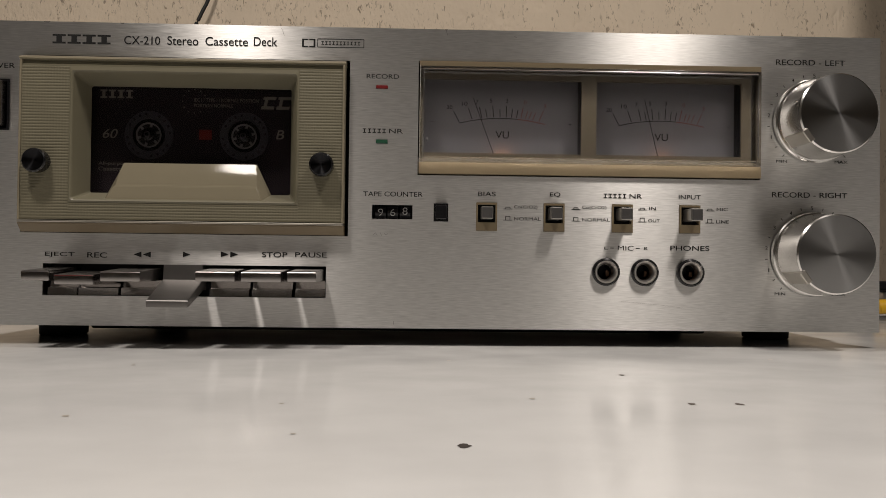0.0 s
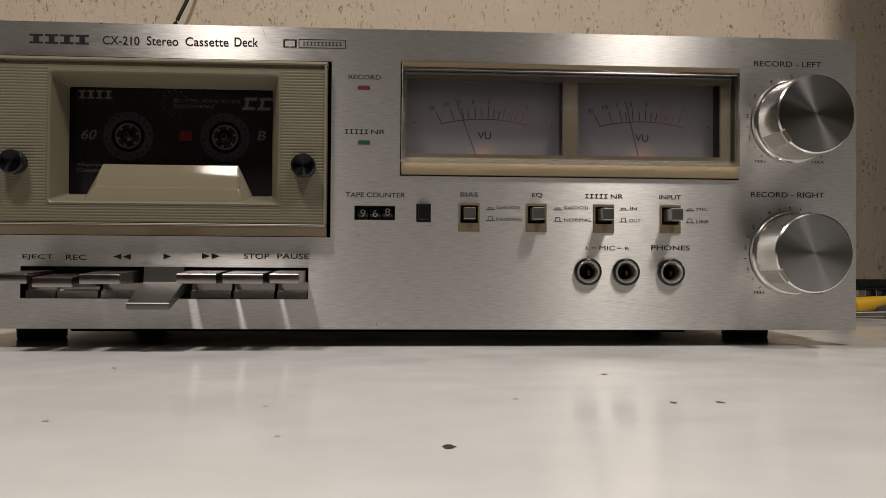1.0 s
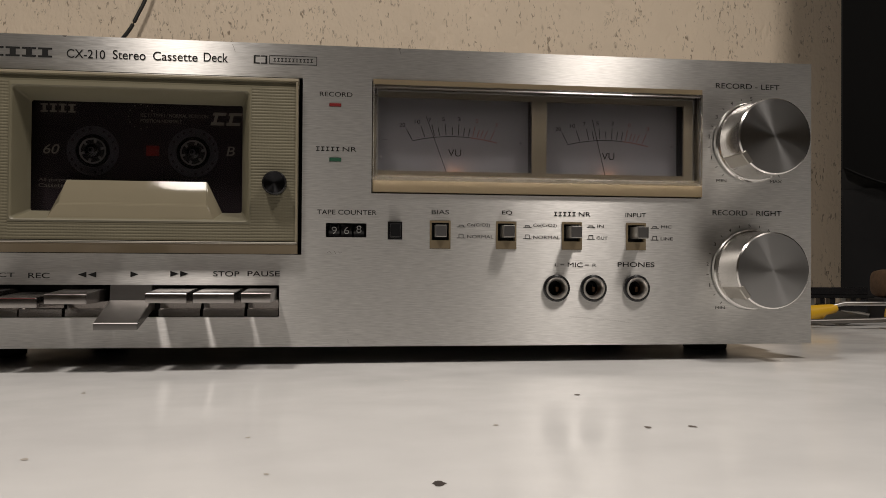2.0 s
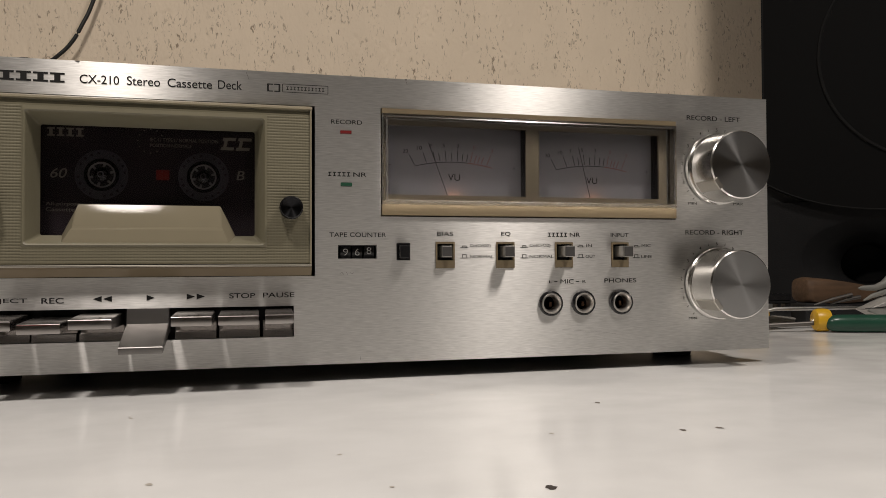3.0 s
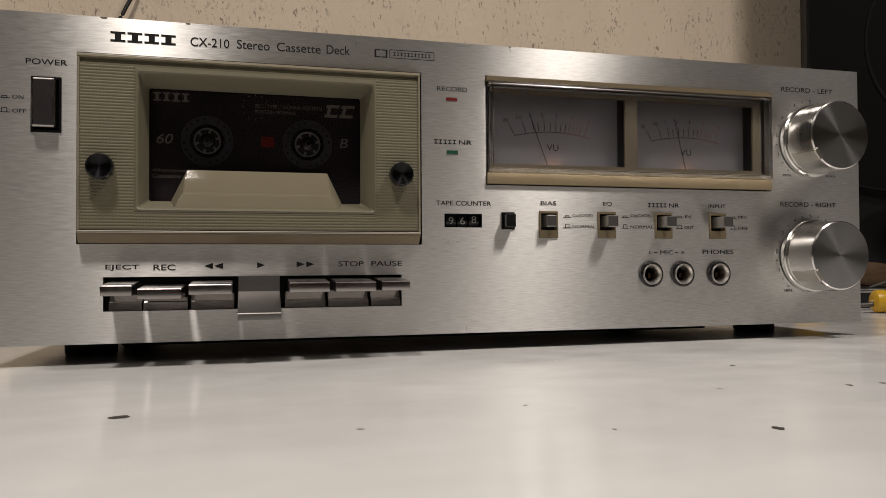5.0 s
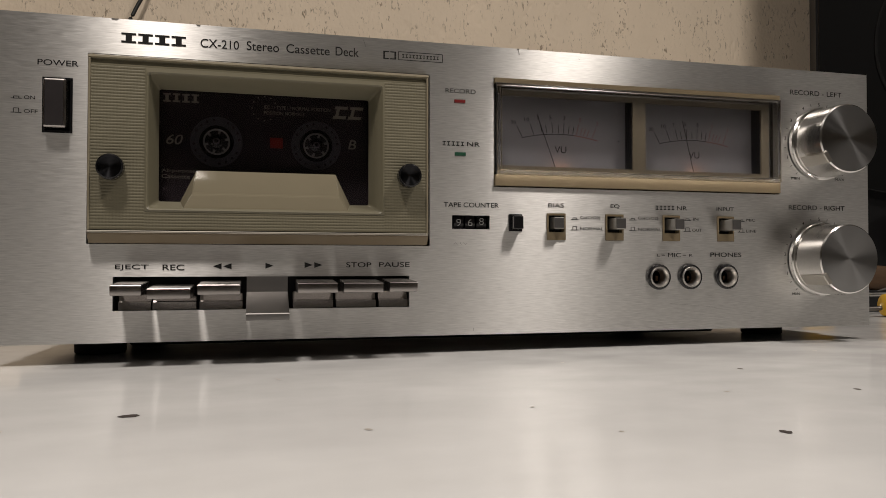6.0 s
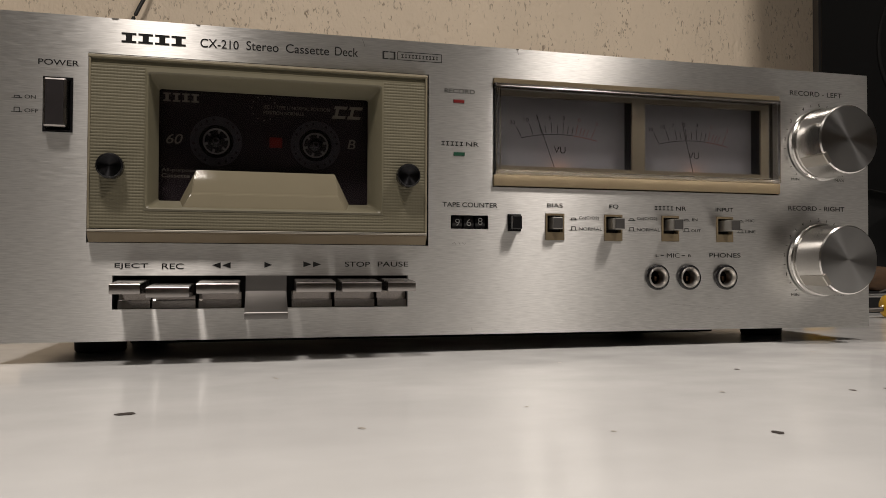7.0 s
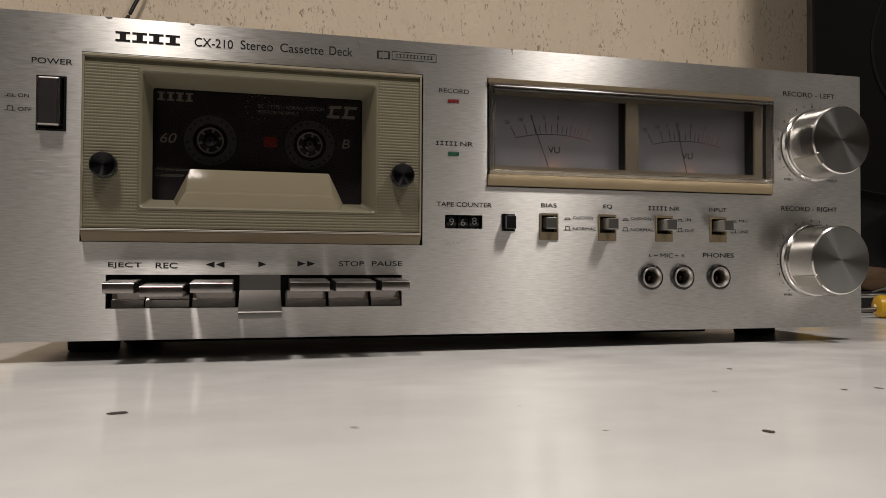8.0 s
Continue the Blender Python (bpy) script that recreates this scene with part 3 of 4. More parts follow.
def tape_counter():
    x0, x1, z0, z1 = COUNTER
    c = P("tape_counter", boxed(x0 - 0.5 * mm, x1 + 0.5 * mm, 0.0062, 0.0100, z0 - 0.5 * mm, z1 + 0.5 * mm), MATT_BLACK, "black three-digit tape counter")
    for k, digit in enumerate("968"):
        xc = x0 + (3.6 + 5.4 * k) * mm
        bm = bmesh.new()
        ring = [(0.0068 - 0.0048 * math.cos(a), (z0 + z1) / 2 + 0.0048 * math.sin(a)) for a in (2 * math.pi * q / 32 for q in range(32))]
        prism(bm, ring, xc - 2.3 * mm, xc + 2.3 * mm)
        part("digit_wheel", bm, BLACK, c, smooth=40)
        low = -0.4 if k < 2 else 0.2
        lettering("digit", digit, xc - 1.1 * mm, xc + 1.1 * mm, z0 + (1.9 + low) * mm, z0 + (5.0 + low) * mm, 0.0018, DIGIT, c, bold=-0.012)


tape_counter()


def reset_button():
    x0, x1, z0, z1 = RESET
    r = P("reset_button", plate(bmesh.new(), x0, x1, z0, z1, -0.0004, 0.003, [(x0 + 0.8 * mm, x1 - 0.8 * mm, z0 + 0.8 * mm, z1 - 0.8 * mm)]), BLACK, "black counter reset button")
    part("button", boxed(x0 + 0.9 * mm, x1 - 0.9 * mm, -0.0048, 0.003, z0 + 0.9 * mm, z1 - 0.9 * mm, bevel=0.4 * mm), BLACK, r)


reset_button()


def push_switch(x, depth):
    s = P("push_switch", plate(bmesh.new(), x - 4.6 * mm, x + 4.6 * mm, 49.5 * mm, 61.9 * mm, -0.0005, 0.003, [(x - 3.9 * mm, x + 3.9 * mm, 53.2 * mm, 61.0 * mm)]), BEIGE_TRIM, "beige push switch with a grey metal button")
    part("switch_back", boxed(x - 4.4 * mm, x + 4.4 * mm, 0.0031, 0.0035, 52.8 * mm, 61.5 * mm), MATT_BLACK, s)
    part("button", boxed(x - 2.6 * mm, x + 2.6 * mm, -depth, 0.003, 54.6 * mm, 60.0 * mm, bevel=0.4 * mm), BUTTON, s, "grey metal button")
    part("button_face", boxed(x - 2.2 * mm, x + 2.2 * mm, -depth - 0.0002, -depth + 0.0005, 55.0 * mm, 59.6 * mm), BUTTON_FACE, s)


for x, depth in zip(SWITCH_X, (0.0038, 0.0070, 0.0078, 0.0092)):
    push_switch(x, depth)


def jack(x):
    z = 32.0 * mm
    j = P("jack_socket", lathe(bmesh.new(), x, z, [(4.4 * mm, 0.0), (6.1 * mm, 0.0), (6.1 * mm, -0.0012), (5.4 * mm, -0.0016), (4.4 * mm, -0.0012)], 48), BLACK, "nickel headphone socket with a black collar", 35)
    part("socket_ring", lathe(bmesh.new(), x, z, [(5.1 * mm, -0.0008), (5.1 * mm, -0.0016), (4.8 * mm, -0.0021), (4.4 * mm, -0.0021), (4.0 * mm, -0.0014), (3.6 * mm, -0.0004), (3.4 * mm, 0.0006), (3.35 * mm, 0.004)], 48), NICKEL, j, "nickel ring", 35)
    part("socket_bore", lathe(bmesh.new(), x, z, [(3.4 * mm, 0.0038), (3.35 * mm, 0.0045), (3.3 * mm, 0.0098), (0.0, 0.0102)], 32), MATT_BLACK, j)
    part("contact", boxed(x + 1.0 * mm, x + 2.4 * mm, 0.004, 0.008, z - 2.0 * mm, z + 0.5 * mm, bevel=0.3 * mm), BRASS, j, "copper contact spring")


for x in JACK_X:
    jack(x)


def level_knob(cx, cz):
    k = P("level_knob", lathe(bmesh.new(), cx, cz, [(18.6 * mm, -0.0005), (18.7 * mm, -0.0028), (18.2 * mm, -0.0034), (17.2 * mm, -0.0036), (17.2 * mm, -0.0046), (17.7 * mm, -0.0050), (17.0 * mm, -0.0188), (16.9 * mm, -0.0197), (16.3 * mm, -0.0203)], 96), KNOB_SIDE, "turned aluminium level knob", 30)
    face = bmesh.new()
    lathe(face, 0, 0, [(16.32 * mm, 0), (12 * mm, -0.00002), (6 * mm, -0.00003), (0, -0.00004)], 96)
    ob = part("knob_face", face, KNOB_FACE, k, "spun aluminium face", 30)
    ob.location = (cx, -0.0203, cz)
    bm = bmesh.new()
    box(bm, -3.0 * mm, 3.0 * mm, -0.0212, -0.0052, 15.2 * mm, 17.9 * mm, bevel=0.4 * mm)
    bmesh.ops.rotate(bm, verts=bm.verts[:], cent=(0, 0, 0), matrix=Matrix.Rotation(radians(-126), 3, "Y"))
    bmesh.ops.translate(bm, verts=bm.verts[:], vec=(cx, 0, cz))
    part("pointer", bm, POINTER, k, "small square pointer")
    # printed scale: numbers 1 to 9 and ticks round the lower left to the lower right
    scale_r = 20.6 * mm
    bm = bmesh.new()
    for n in range(21):
        a = radians(228 - 276 * n / 20)
        x, z = cx + scale_r * math.cos(a), cz + scale_r * math.sin(a)
        if n % 2 == 0 and 0 < n < 20:
            lettering("scale_number", str(n // 2), x - 0.55 * mm, x + 0.55 * mm, z - 0.85 * mm, z + 0.85 * mm, INK_Y, INK, panel)
        else:
            c, s = math.cos(a), math.sin(a)
            line(bm, x - 0.6 * mm * c, z - 0.6 * mm * s, x + 0.6 * mm * c, z + 0.6 * mm * s, 0.3 * mm, INK_Y)
    part("scale_ticks", bm, INK, panel)


level_knob(0.3800, 0.1000)
level_knob(0.3793, 0.0408)


def transport_keys():
    P("key_well", boxed(SLOT[0] - 1.5 * mm, SLOT[1] + 1.5 * mm, 0.0085, 0.0100, SLOT[2] - 1.5 * mm, SLOT[3] + 1.5 * mm), MATT_BLACK)
    keys = ((45.2, 56.2, 0), (58.3, 73.9, -1.4), (76.6, 92.4, 0), (94.6, 111.4, None), (114.6, 130.3, 0.4), (132.9, 148.9, 0.4), (151.6, 163.2, 0.6))
    for x0, x1, up in keys:
        if up is None:
            outline = [(0.004, 33.2), (-0.0018, 33.0), (-0.0026, 26.6), (-0.0210, 19.1), (-0.0215, 18.95), (-0.0219, 18.5), (-0.0220, 18.1), (-0.0218, 16.0), (-0.0200, 16.2), (0.000, 22.0), (0.004, 22.0)]
        else:
            t = 30.0 + up
            outline = [(0.006, t + 1.3), (-0.004, t + 1.2), (-0.0224, t + 0.33), (-0.0228, t + 0.2), (-0.0230, t - 0.1), (-0.0231, t - 0.3), (-0.0227, t - 3.6), (-0.0224, t - 3.75), (-0.002, t - 3.95), (0.006, t - 4.0)]
        bm = prism(bmesh.new(), [(y, z * mm) for y, z in outline], x0 * mm, x1 * mm)
        long = [e for e in bm.edges if abs(e.verts[0].co.x - e.verts[1].co.x) < 1e-6]
        bmesh.ops.bevel(bm, geom=long, offset=0.0002, segments=2, affect="EDGES")
        key = P("transport_key", bm, PLAY_KEY if up is None else KEY, "pressed chrome play key" if up is None else "chrome piano key", 35)
        if up == -1.4:
            part("red_line", boxed((x0 + 0.3) * mm, (x1 - 0.3) * mm, -0.02318, -0.0229, (t - 0.15) * mm, (t + 0.05) * mm), RED_LENS, key, "thin red line")
        if up is not None:
            skirt = [(0.0062, 26.2 + up), (0.0035, 26.0 + up), (0.0028, 23.0), (0.0008, 22.6), (0.0004, 19.5), (0.0062, 19.5)]
            part("key_skirt", prism(bmesh.new(), [(y, z * mm) for y, z in skirt], (x0 - 0.9) * mm, (x1 + 0.5) * mm), DARK_KEY, key, "dark lower face")


transport_keys()


def cassette_door():
    x0, x1, z0, z1 = 33.4 * mm, 171.8 * mm, 50.6 * mm, 121.3 * mm
    fy = -0.0045
    rx0, rx1, rz0, rz1 = 55.8 * mm, 151.0 * mm, 60.6 * mm, 115.3 * mm
    wx0, wx1, wz0, wz1 = 58.5 * mm, 147.0 * mm, 64.4 * mm, 111.8 * mm
    wy = 0.0065
    rim = bmesh.new()
    prism(rim, [(0.003, 122.9 * mm), (-0.0006, 122.9 * mm), (-0.0048, z1 + 0.3 * mm), (-0.0050, z1 - 0.5 * mm), (-0.0042, z1 - 0.9 * mm), (0.003, z1 - 0.9 * mm)], x0 - 0.2 * mm, x1 + 0.2 * mm)
    door = P("cassette_door", rim, BEIGE, "olive-beige ribbed plastic cassette door")
    # ribbed face: columns of horizontal ribs round the recess
    ribs = bmesh.new()

    def ribbed(a0, a1, b0, b1):
        count = max(1, round((b1 - b0) / (1.25 * mm)))
        pitch = (b1 - b0) / count
        outline = [(0.002, b0)]
        for k in range(count):
            z = b0 + k * pitch
            outline += [(fy + 0.00011, z), (fy + 0.00011, z + 0.14 * pitch), (fy, z + 0.40 * pitch), (fy, z + 0.74 * pitch)]
        outline += [(fy + 0.00011, b1), (0.002, b1)]
        prism(ribs, outline, a0, a1)
    ribbed(x0 + 0.9 * mm, rx0 - 1.3 * mm, 52.0 * mm, 117.6 * mm)
    ribbed(rx1 + 1.3 * mm, x1 - 0.9 * mm, 52.0 * mm, 117.6 * mm)
    ribbed(rx0 - 1.3 * mm, rx1 + 1.3 * mm, 52.0 * mm, rz0 - 1.3 * mm)
    part("ribbed_face", ribs, RIBBED, door)
    for a, b in ((x0, x0 + 0.85 * mm), (x1 - 0.85 * mm, x1)):
        part("side_rail", boxed(a, b, -0.0050, 0.003, 51.7 * mm, z1 - 1.0 * mm, bevel=0.2 * mm), BEIGE, door)
    steps = bmesh.new()
    for k, (a, b) in enumerate(((117.7, 118.5), (118.5, 119.4), (119.4, 120.35))):
        box(steps, x0 + 0.9 * mm, x1 - 0.9 * mm, fy + (0.0003, 0.0008, 0.0014)[k], 0.003, a * mm, b * mm)
    part("stepped_moulding", steps, OLIVE, door)
    # recess: frame and sloping sides down to the window
    recess = bmesh.new()

    def ring(ax0, ax1, az0, az1, y, r=0.0, n=5):
        pts = []
        for cx, cz, q in ((ax1 - r, az0 + r, -90), (ax1 - r, az1 - r, 0), (ax0 + r, az1 - r, 90), (ax0 + r, az0 + r, 180)):
            for k in range(n):
                a = radians(q + 90 * k / (n - 1))
                pts.append(recess.verts.new((cx + r * math.cos(a), y, cz + r * math.sin(a))))
        return pts
    loops = [ring(rx0 - 1.3 * mm, rx1 + 1.3 * mm, rz0 - 1.3 * mm, rz1 + 2.3 * mm, 0.0015, 0.3 * mm), ring(rx0 - 1.3 * mm, rx1 + 1.3 * mm, rz0 - 1.3 * mm, rz1 + 2.3 * mm, fy - 0.0001, 0.3 * mm),
             ring(rx0 - 0.6 * mm, rx1 + 0.6 * mm, rz0 - 0.6 * mm, rz1 + 0.6 * mm, fy - 0.0004, 1.6 * mm), ring(rx0, rx1, rz0, rz1, fy + 0.0002, 1.4 * mm),
             ring(wx0, wx1, wz0, wz1, wy, 1.0 * mm), ring(wx0, wx1, wz0, wz1, wy + 0.0012, 1.0 * mm)]
    for a, b in zip(loops, loops[1:]):
        for k in range(len(a)):
            recess.faces.new((a[k], a[(k + 1) % len(a)], b[(k + 1) % len(a)], b[k]))
    bmesh.ops.recalc_face_normals(recess, faces=recess.faces[:])
    part("recess", recess, OLIVE, door, smooth=25)
    pane = part("window_pane", boxed(wx0 - 1 * mm, wx1 + 1 * mm, wy + 0.0014, wy + 0.0026, wz0 - 1 * mm, wz1 + 1 * mm), SMOKE, door, "clear plastic window")
    pane.visible_shadow = False
    # finger lip
    lip = bmesh.new()
    outline = [(wy + 0.0004, 77.5 * mm), (wy - 0.0005, 77.9 * mm), (0.0040, 74.5 * mm), (0.0021, 71.0 * mm), (0.00055, 67.6 * mm), (-0.0006, 66.9 * mm), (-0.0030, 60.3 * mm), (wy + 0.0004, 60.3 * mm)]
    widen = {0: 0, 1: 0, 2: 0.4, 3: 0.8, 4: 1.2, 5: 1.4, 6: 4.6, 7: 8.5}

    def flare(end, y, z):
        k = min(range(8), key=lambda i: abs(outline[i][0] - y) + abs(outline[i][1] - z))
        return (1 if end else -1) * widen[k] * mm
    prism(lip, outline, 73.6 * mm, 132.2 * mm, flare)
    bmesh.ops.bevel(lip, geom=[e for e in lip.edges if e.calc_face_angle(0.0) > 0.2], offset=0.0003, segments=2, affect="EDGES")
    part("finger_lip", lip, LIP, door, "glossy beige finger lip", 30)
    # chrome line and lower strip
    part("chrome_line", boxed(x0, x1, -0.0054, 0.003, 50.7 * mm, 51.65 * mm, bevel=0.3 * mm), DULL_LINE, door, "thin bright metal line")
    low = bmesh.new()
    prism(low, [(0.003, 50.6 * mm), (-0.0046, 50.6 * mm), (-0.0044, 49.9 * mm), (-0.0016, 46.6 * mm), (0.003, 46.6 * mm)], x0, x1)
    part("lower_strip", low, BEIGE_TRIM, door)
    for x in (42.4 * mm, 162.7 * mm):
        knob = part("door_knob", lathe(bmesh.new(), x, 76.5 * mm, [(4.6 * mm, fy + 0.0004), (4.6 * mm, -0.0055), (5.1 * mm, -0.0060), (5.1 * mm, -0.0096), (4.7 * mm, -0.0101), (4.4 * mm, -0.0102)], 48), BLACK, door, "black turned knob", 30)
        part("knob_face", lathe(bmesh.new(), x, 76.5 * mm, [(4.42 * mm, -0.0102), (2.0 * mm, -0.0098), (0.0, -0.0096)], 48), SPUN_BLACK, knob, "spun black face", 30)


cassette_door()


def vu_meters():
    x0, x1, z0, z1 = METER
    trim = bmesh.new()
    box(trim, x0 + 0.5 * mm, x1 - 0.2 * mm, -0.0012, 0.006, 121.5 * mm, z1 - 0.2 * mm)
    unit = P("meter_bezel", trim, BEIGE_TRIM, "champagne twin level meter bezel behind clear acrylic")
    part("lower_trim", boxed(x0 + 0.5 * mm, x1 - 0.2 * mm, -0.0012, 0.006, z0 + 0.6 * mm, 79.2 * mm), BEIGE_TRIM, unit)
    mask_holes = [(205.6 * mm, 276.8 * mm, 84.4 * mm, 117.3 * mm), (283.6 * mm, 349.4 * mm, 84.4 * mm, 117.3 * mm)]
    part("mask", plate(bmesh.new(), x0 + 0.5 * mm, x1 - 0.5 * mm, 79.3 * mm, 121.4 * mm, 0.005, 0.0062, mask_holes), MASK, unit, "beige window mask")
    # clear cover: a thin-walled box with a bevelled front edge
    cover = bmesh.new()
    cx0, cx1, cz0, cz1 = x0 + 0.7 * mm, x1 - 0.7 * mm, 79.4 * mm, 121.3 * mm
    loops = []
    for inset, y in ((0.0, 0.0046), (0.0, -0.0022), (0.25, -0.0030), (1.3, -0.0041), (1.9, -0.0044)):
        d = inset * mm
        loops.append([cover.verts.new(p) for p in ((cx0 + d, y, cz0 + d), (cx1 - d, y, cz0 + d), (cx1 - d, y, cz1 - d), (cx0 + d, y, cz1 - d))])
    inner = []
    for inset, y in ((1.9, -0.0030), (1.6, -0.0026), (1.5, 0.0046)):
        d = inset * mm
        inner.append([cover.verts.new(p) for p in ((cx0 + d, y, cz0 + d), (cx1 - d, y, cz0 + d), (cx1 - d, y, cz1 - d), (cx0 + d, y, cz1 - d))])
    for a, b in list(zip(loops, loops[1:])) + [(loops[-1], inner[0])] + list(zip(inner, inner[1:])) + [(inner[-1], loops[0])]:
        for k in range(4):
            cover.faces.new((a[k], a[(k + 1) % 4], b[(k + 1) % 4], b[k]))
    bmesh.ops.recalc_face_normals(cover, faces=cover.faces[:])
    rim = part("cover_rim", cover, CLEAR, unit, "clear acrylic rim with bevelled edges", 25)
    rim.visible_shadow = False
    pane = part("cover_pane", boxed(cx0 + 1.95 * mm, cx1 - 1.95 * mm, -0.0043, -0.0031, cz0 + 1.95 * mm, cz1 - 1.95 * mm), PANE, unit, "clear acrylic pane")
    pane.visible_shadow = False
    chip = bmesh.new()
    bmesh.ops.create_icosphere(chip, subdivisions=2, radius=0.0007)
    for v in chip.verts:
        v.co = Vector((v.co.x * 0.8, v.co.y * 0.6, v.co.z * 1.3)) * (1 + 0.25 * noise.noise(v.co * 2200)) + Vector((207.7 * mm, 0.0040, 90.0 * mm))
    part("acrylic_chip", chip, HUB, unit, "broken bit of clear plastic", 60)
    for n, (hx0, hx1, hz0, hz1) in enumerate(mask_holes):
        off = 0.0 if n == 0 else 73.5 * mm
        card = 0.0132
        face = part("meter_card", boxed(hx0 - 3 * mm, hx1 + 2 * mm, card, card + 0.001, hz0 - 3 * mm, hz1 + 4 * mm), METER_FACE, unit, "grey meter card")
        walls = bmesh.new()
        plate(walls, hx0 - 2.8 * mm, hx1 + 1.6 * mm, hz0 - 2.0 * mm, hz1 + 3.2 * mm, 0.0064, card - 0.0001, [(hx0 - 1.0 * mm, hx1 + 0.0 * mm, hz0 - 1.5 * mm, hz1 + 2.2 * mm)])
        part("housing", walls, BLACK, unit)
        cy = card - 0.0001
        cx, r = 242.0 * mm + off, 81.0 * mm
        cz = 101.6 * mm - r
        black, red = bmesh.new(), bmesh.new()
        steps = 28
        for k in range(steps):
            a, b = (-0.248 + 0.496 * q / steps for q in (k, k + 1))
            line(red if a > 0.075 else black, cx + r * math.sin(a), cz + r * math.cos(a), cx + r * math.sin(b), cz + r * math.cos(b), 0.35 * mm if a < 0.075 else 0.5 * mm, cy)
        ticks = ((-0.245, 1), (-0.17, 1), (-0.115, 1), (-0.085, 0), (-0.048, 1), (-0.012, 0), (0.022, 1), (0.052, 0), (0.080, 0), (0.105, 1), (0.130, 0), (0.150, 0), (0.172, 0), (0.208, 1))
        for a, long in ticks:
            h = 5.8 * mm if long else 4.4 * mm
            line(red if a > 0.09 else black, cx + (r + 0.7 * mm) * math.sin(a), cz + (r + 0.7 * mm) * math.cos(a), cx + (r + h) * math.sin(a * 1.06), cz + (r + h) * math.cos(a * 1.06), 0.38 * mm, cy)
        line(black, cx - 33.2 * mm, 99.6 * mm, cx - 31.4 * mm, 99.6 * mm, 0.25 * mm, cy)
        line(black, cx + 30.6 * mm, 99.4 * mm, cx + 32.0 * mm, 99.4 * mm, 0.25 * mm, cy)
        line(black, cx + 31.3 * mm, 98.7 * mm, cx + 31.3 * mm, 100.1 * mm, 0.25 * mm, cy)
        part("scale", black, INK, unit)
        part("red_scale", red, RED_INK, unit)
        for words, a in (("20", -0.275), ("10", -0.195), ("7", -0.13), ("5", -0.058), ("3", 0.024), ("0", 0.118), ("3", 0.222)):
            x, z = cx + (r + 8.2 * mm) * math.sin(a), cz + (r + 8.2 * mm) * math.cos(a)
            w = 0.65 * len(words) * mm
            lettering("scale_number", words, x - w, x + w, z - 0.95 * mm, z + 0.95 * mm, cy, INK if a < 0.09 else RED_INK, unit)
        lettering("scale_word", "VU", 239.0 * mm + off, 245.2 * mm + off, 92.4 * mm, 95.7 * mm, cy, INK, unit)
        tip, foot = ((228.4, 110.0), (238.4, 83.0)) if n == 0 else ((306.6, 110.4), (313.2, 83.0))
        bm = bmesh.new()
        tube(bm, [(foot[0] * mm, card - 0.0040, foot[1] * mm), (tip[0] * mm, card - 0.0040, tip[1] * mm)], 0.00016, 6)
        part("needle", bm, INK, unit, "thin black needle")
        bulb = bmesh.new()
        tube(bulb, [(cx - 3.5 * mm, card - 0.0022, hz0 - 0.35 * mm), (cx + 3.5 * mm, card - 0.0022, hz0 - 0.35 * mm)], 0.0007, 10)
        part("meter_bulb", bulb, GLOW, unit, "small glowing orange bulb")


vu_meters()


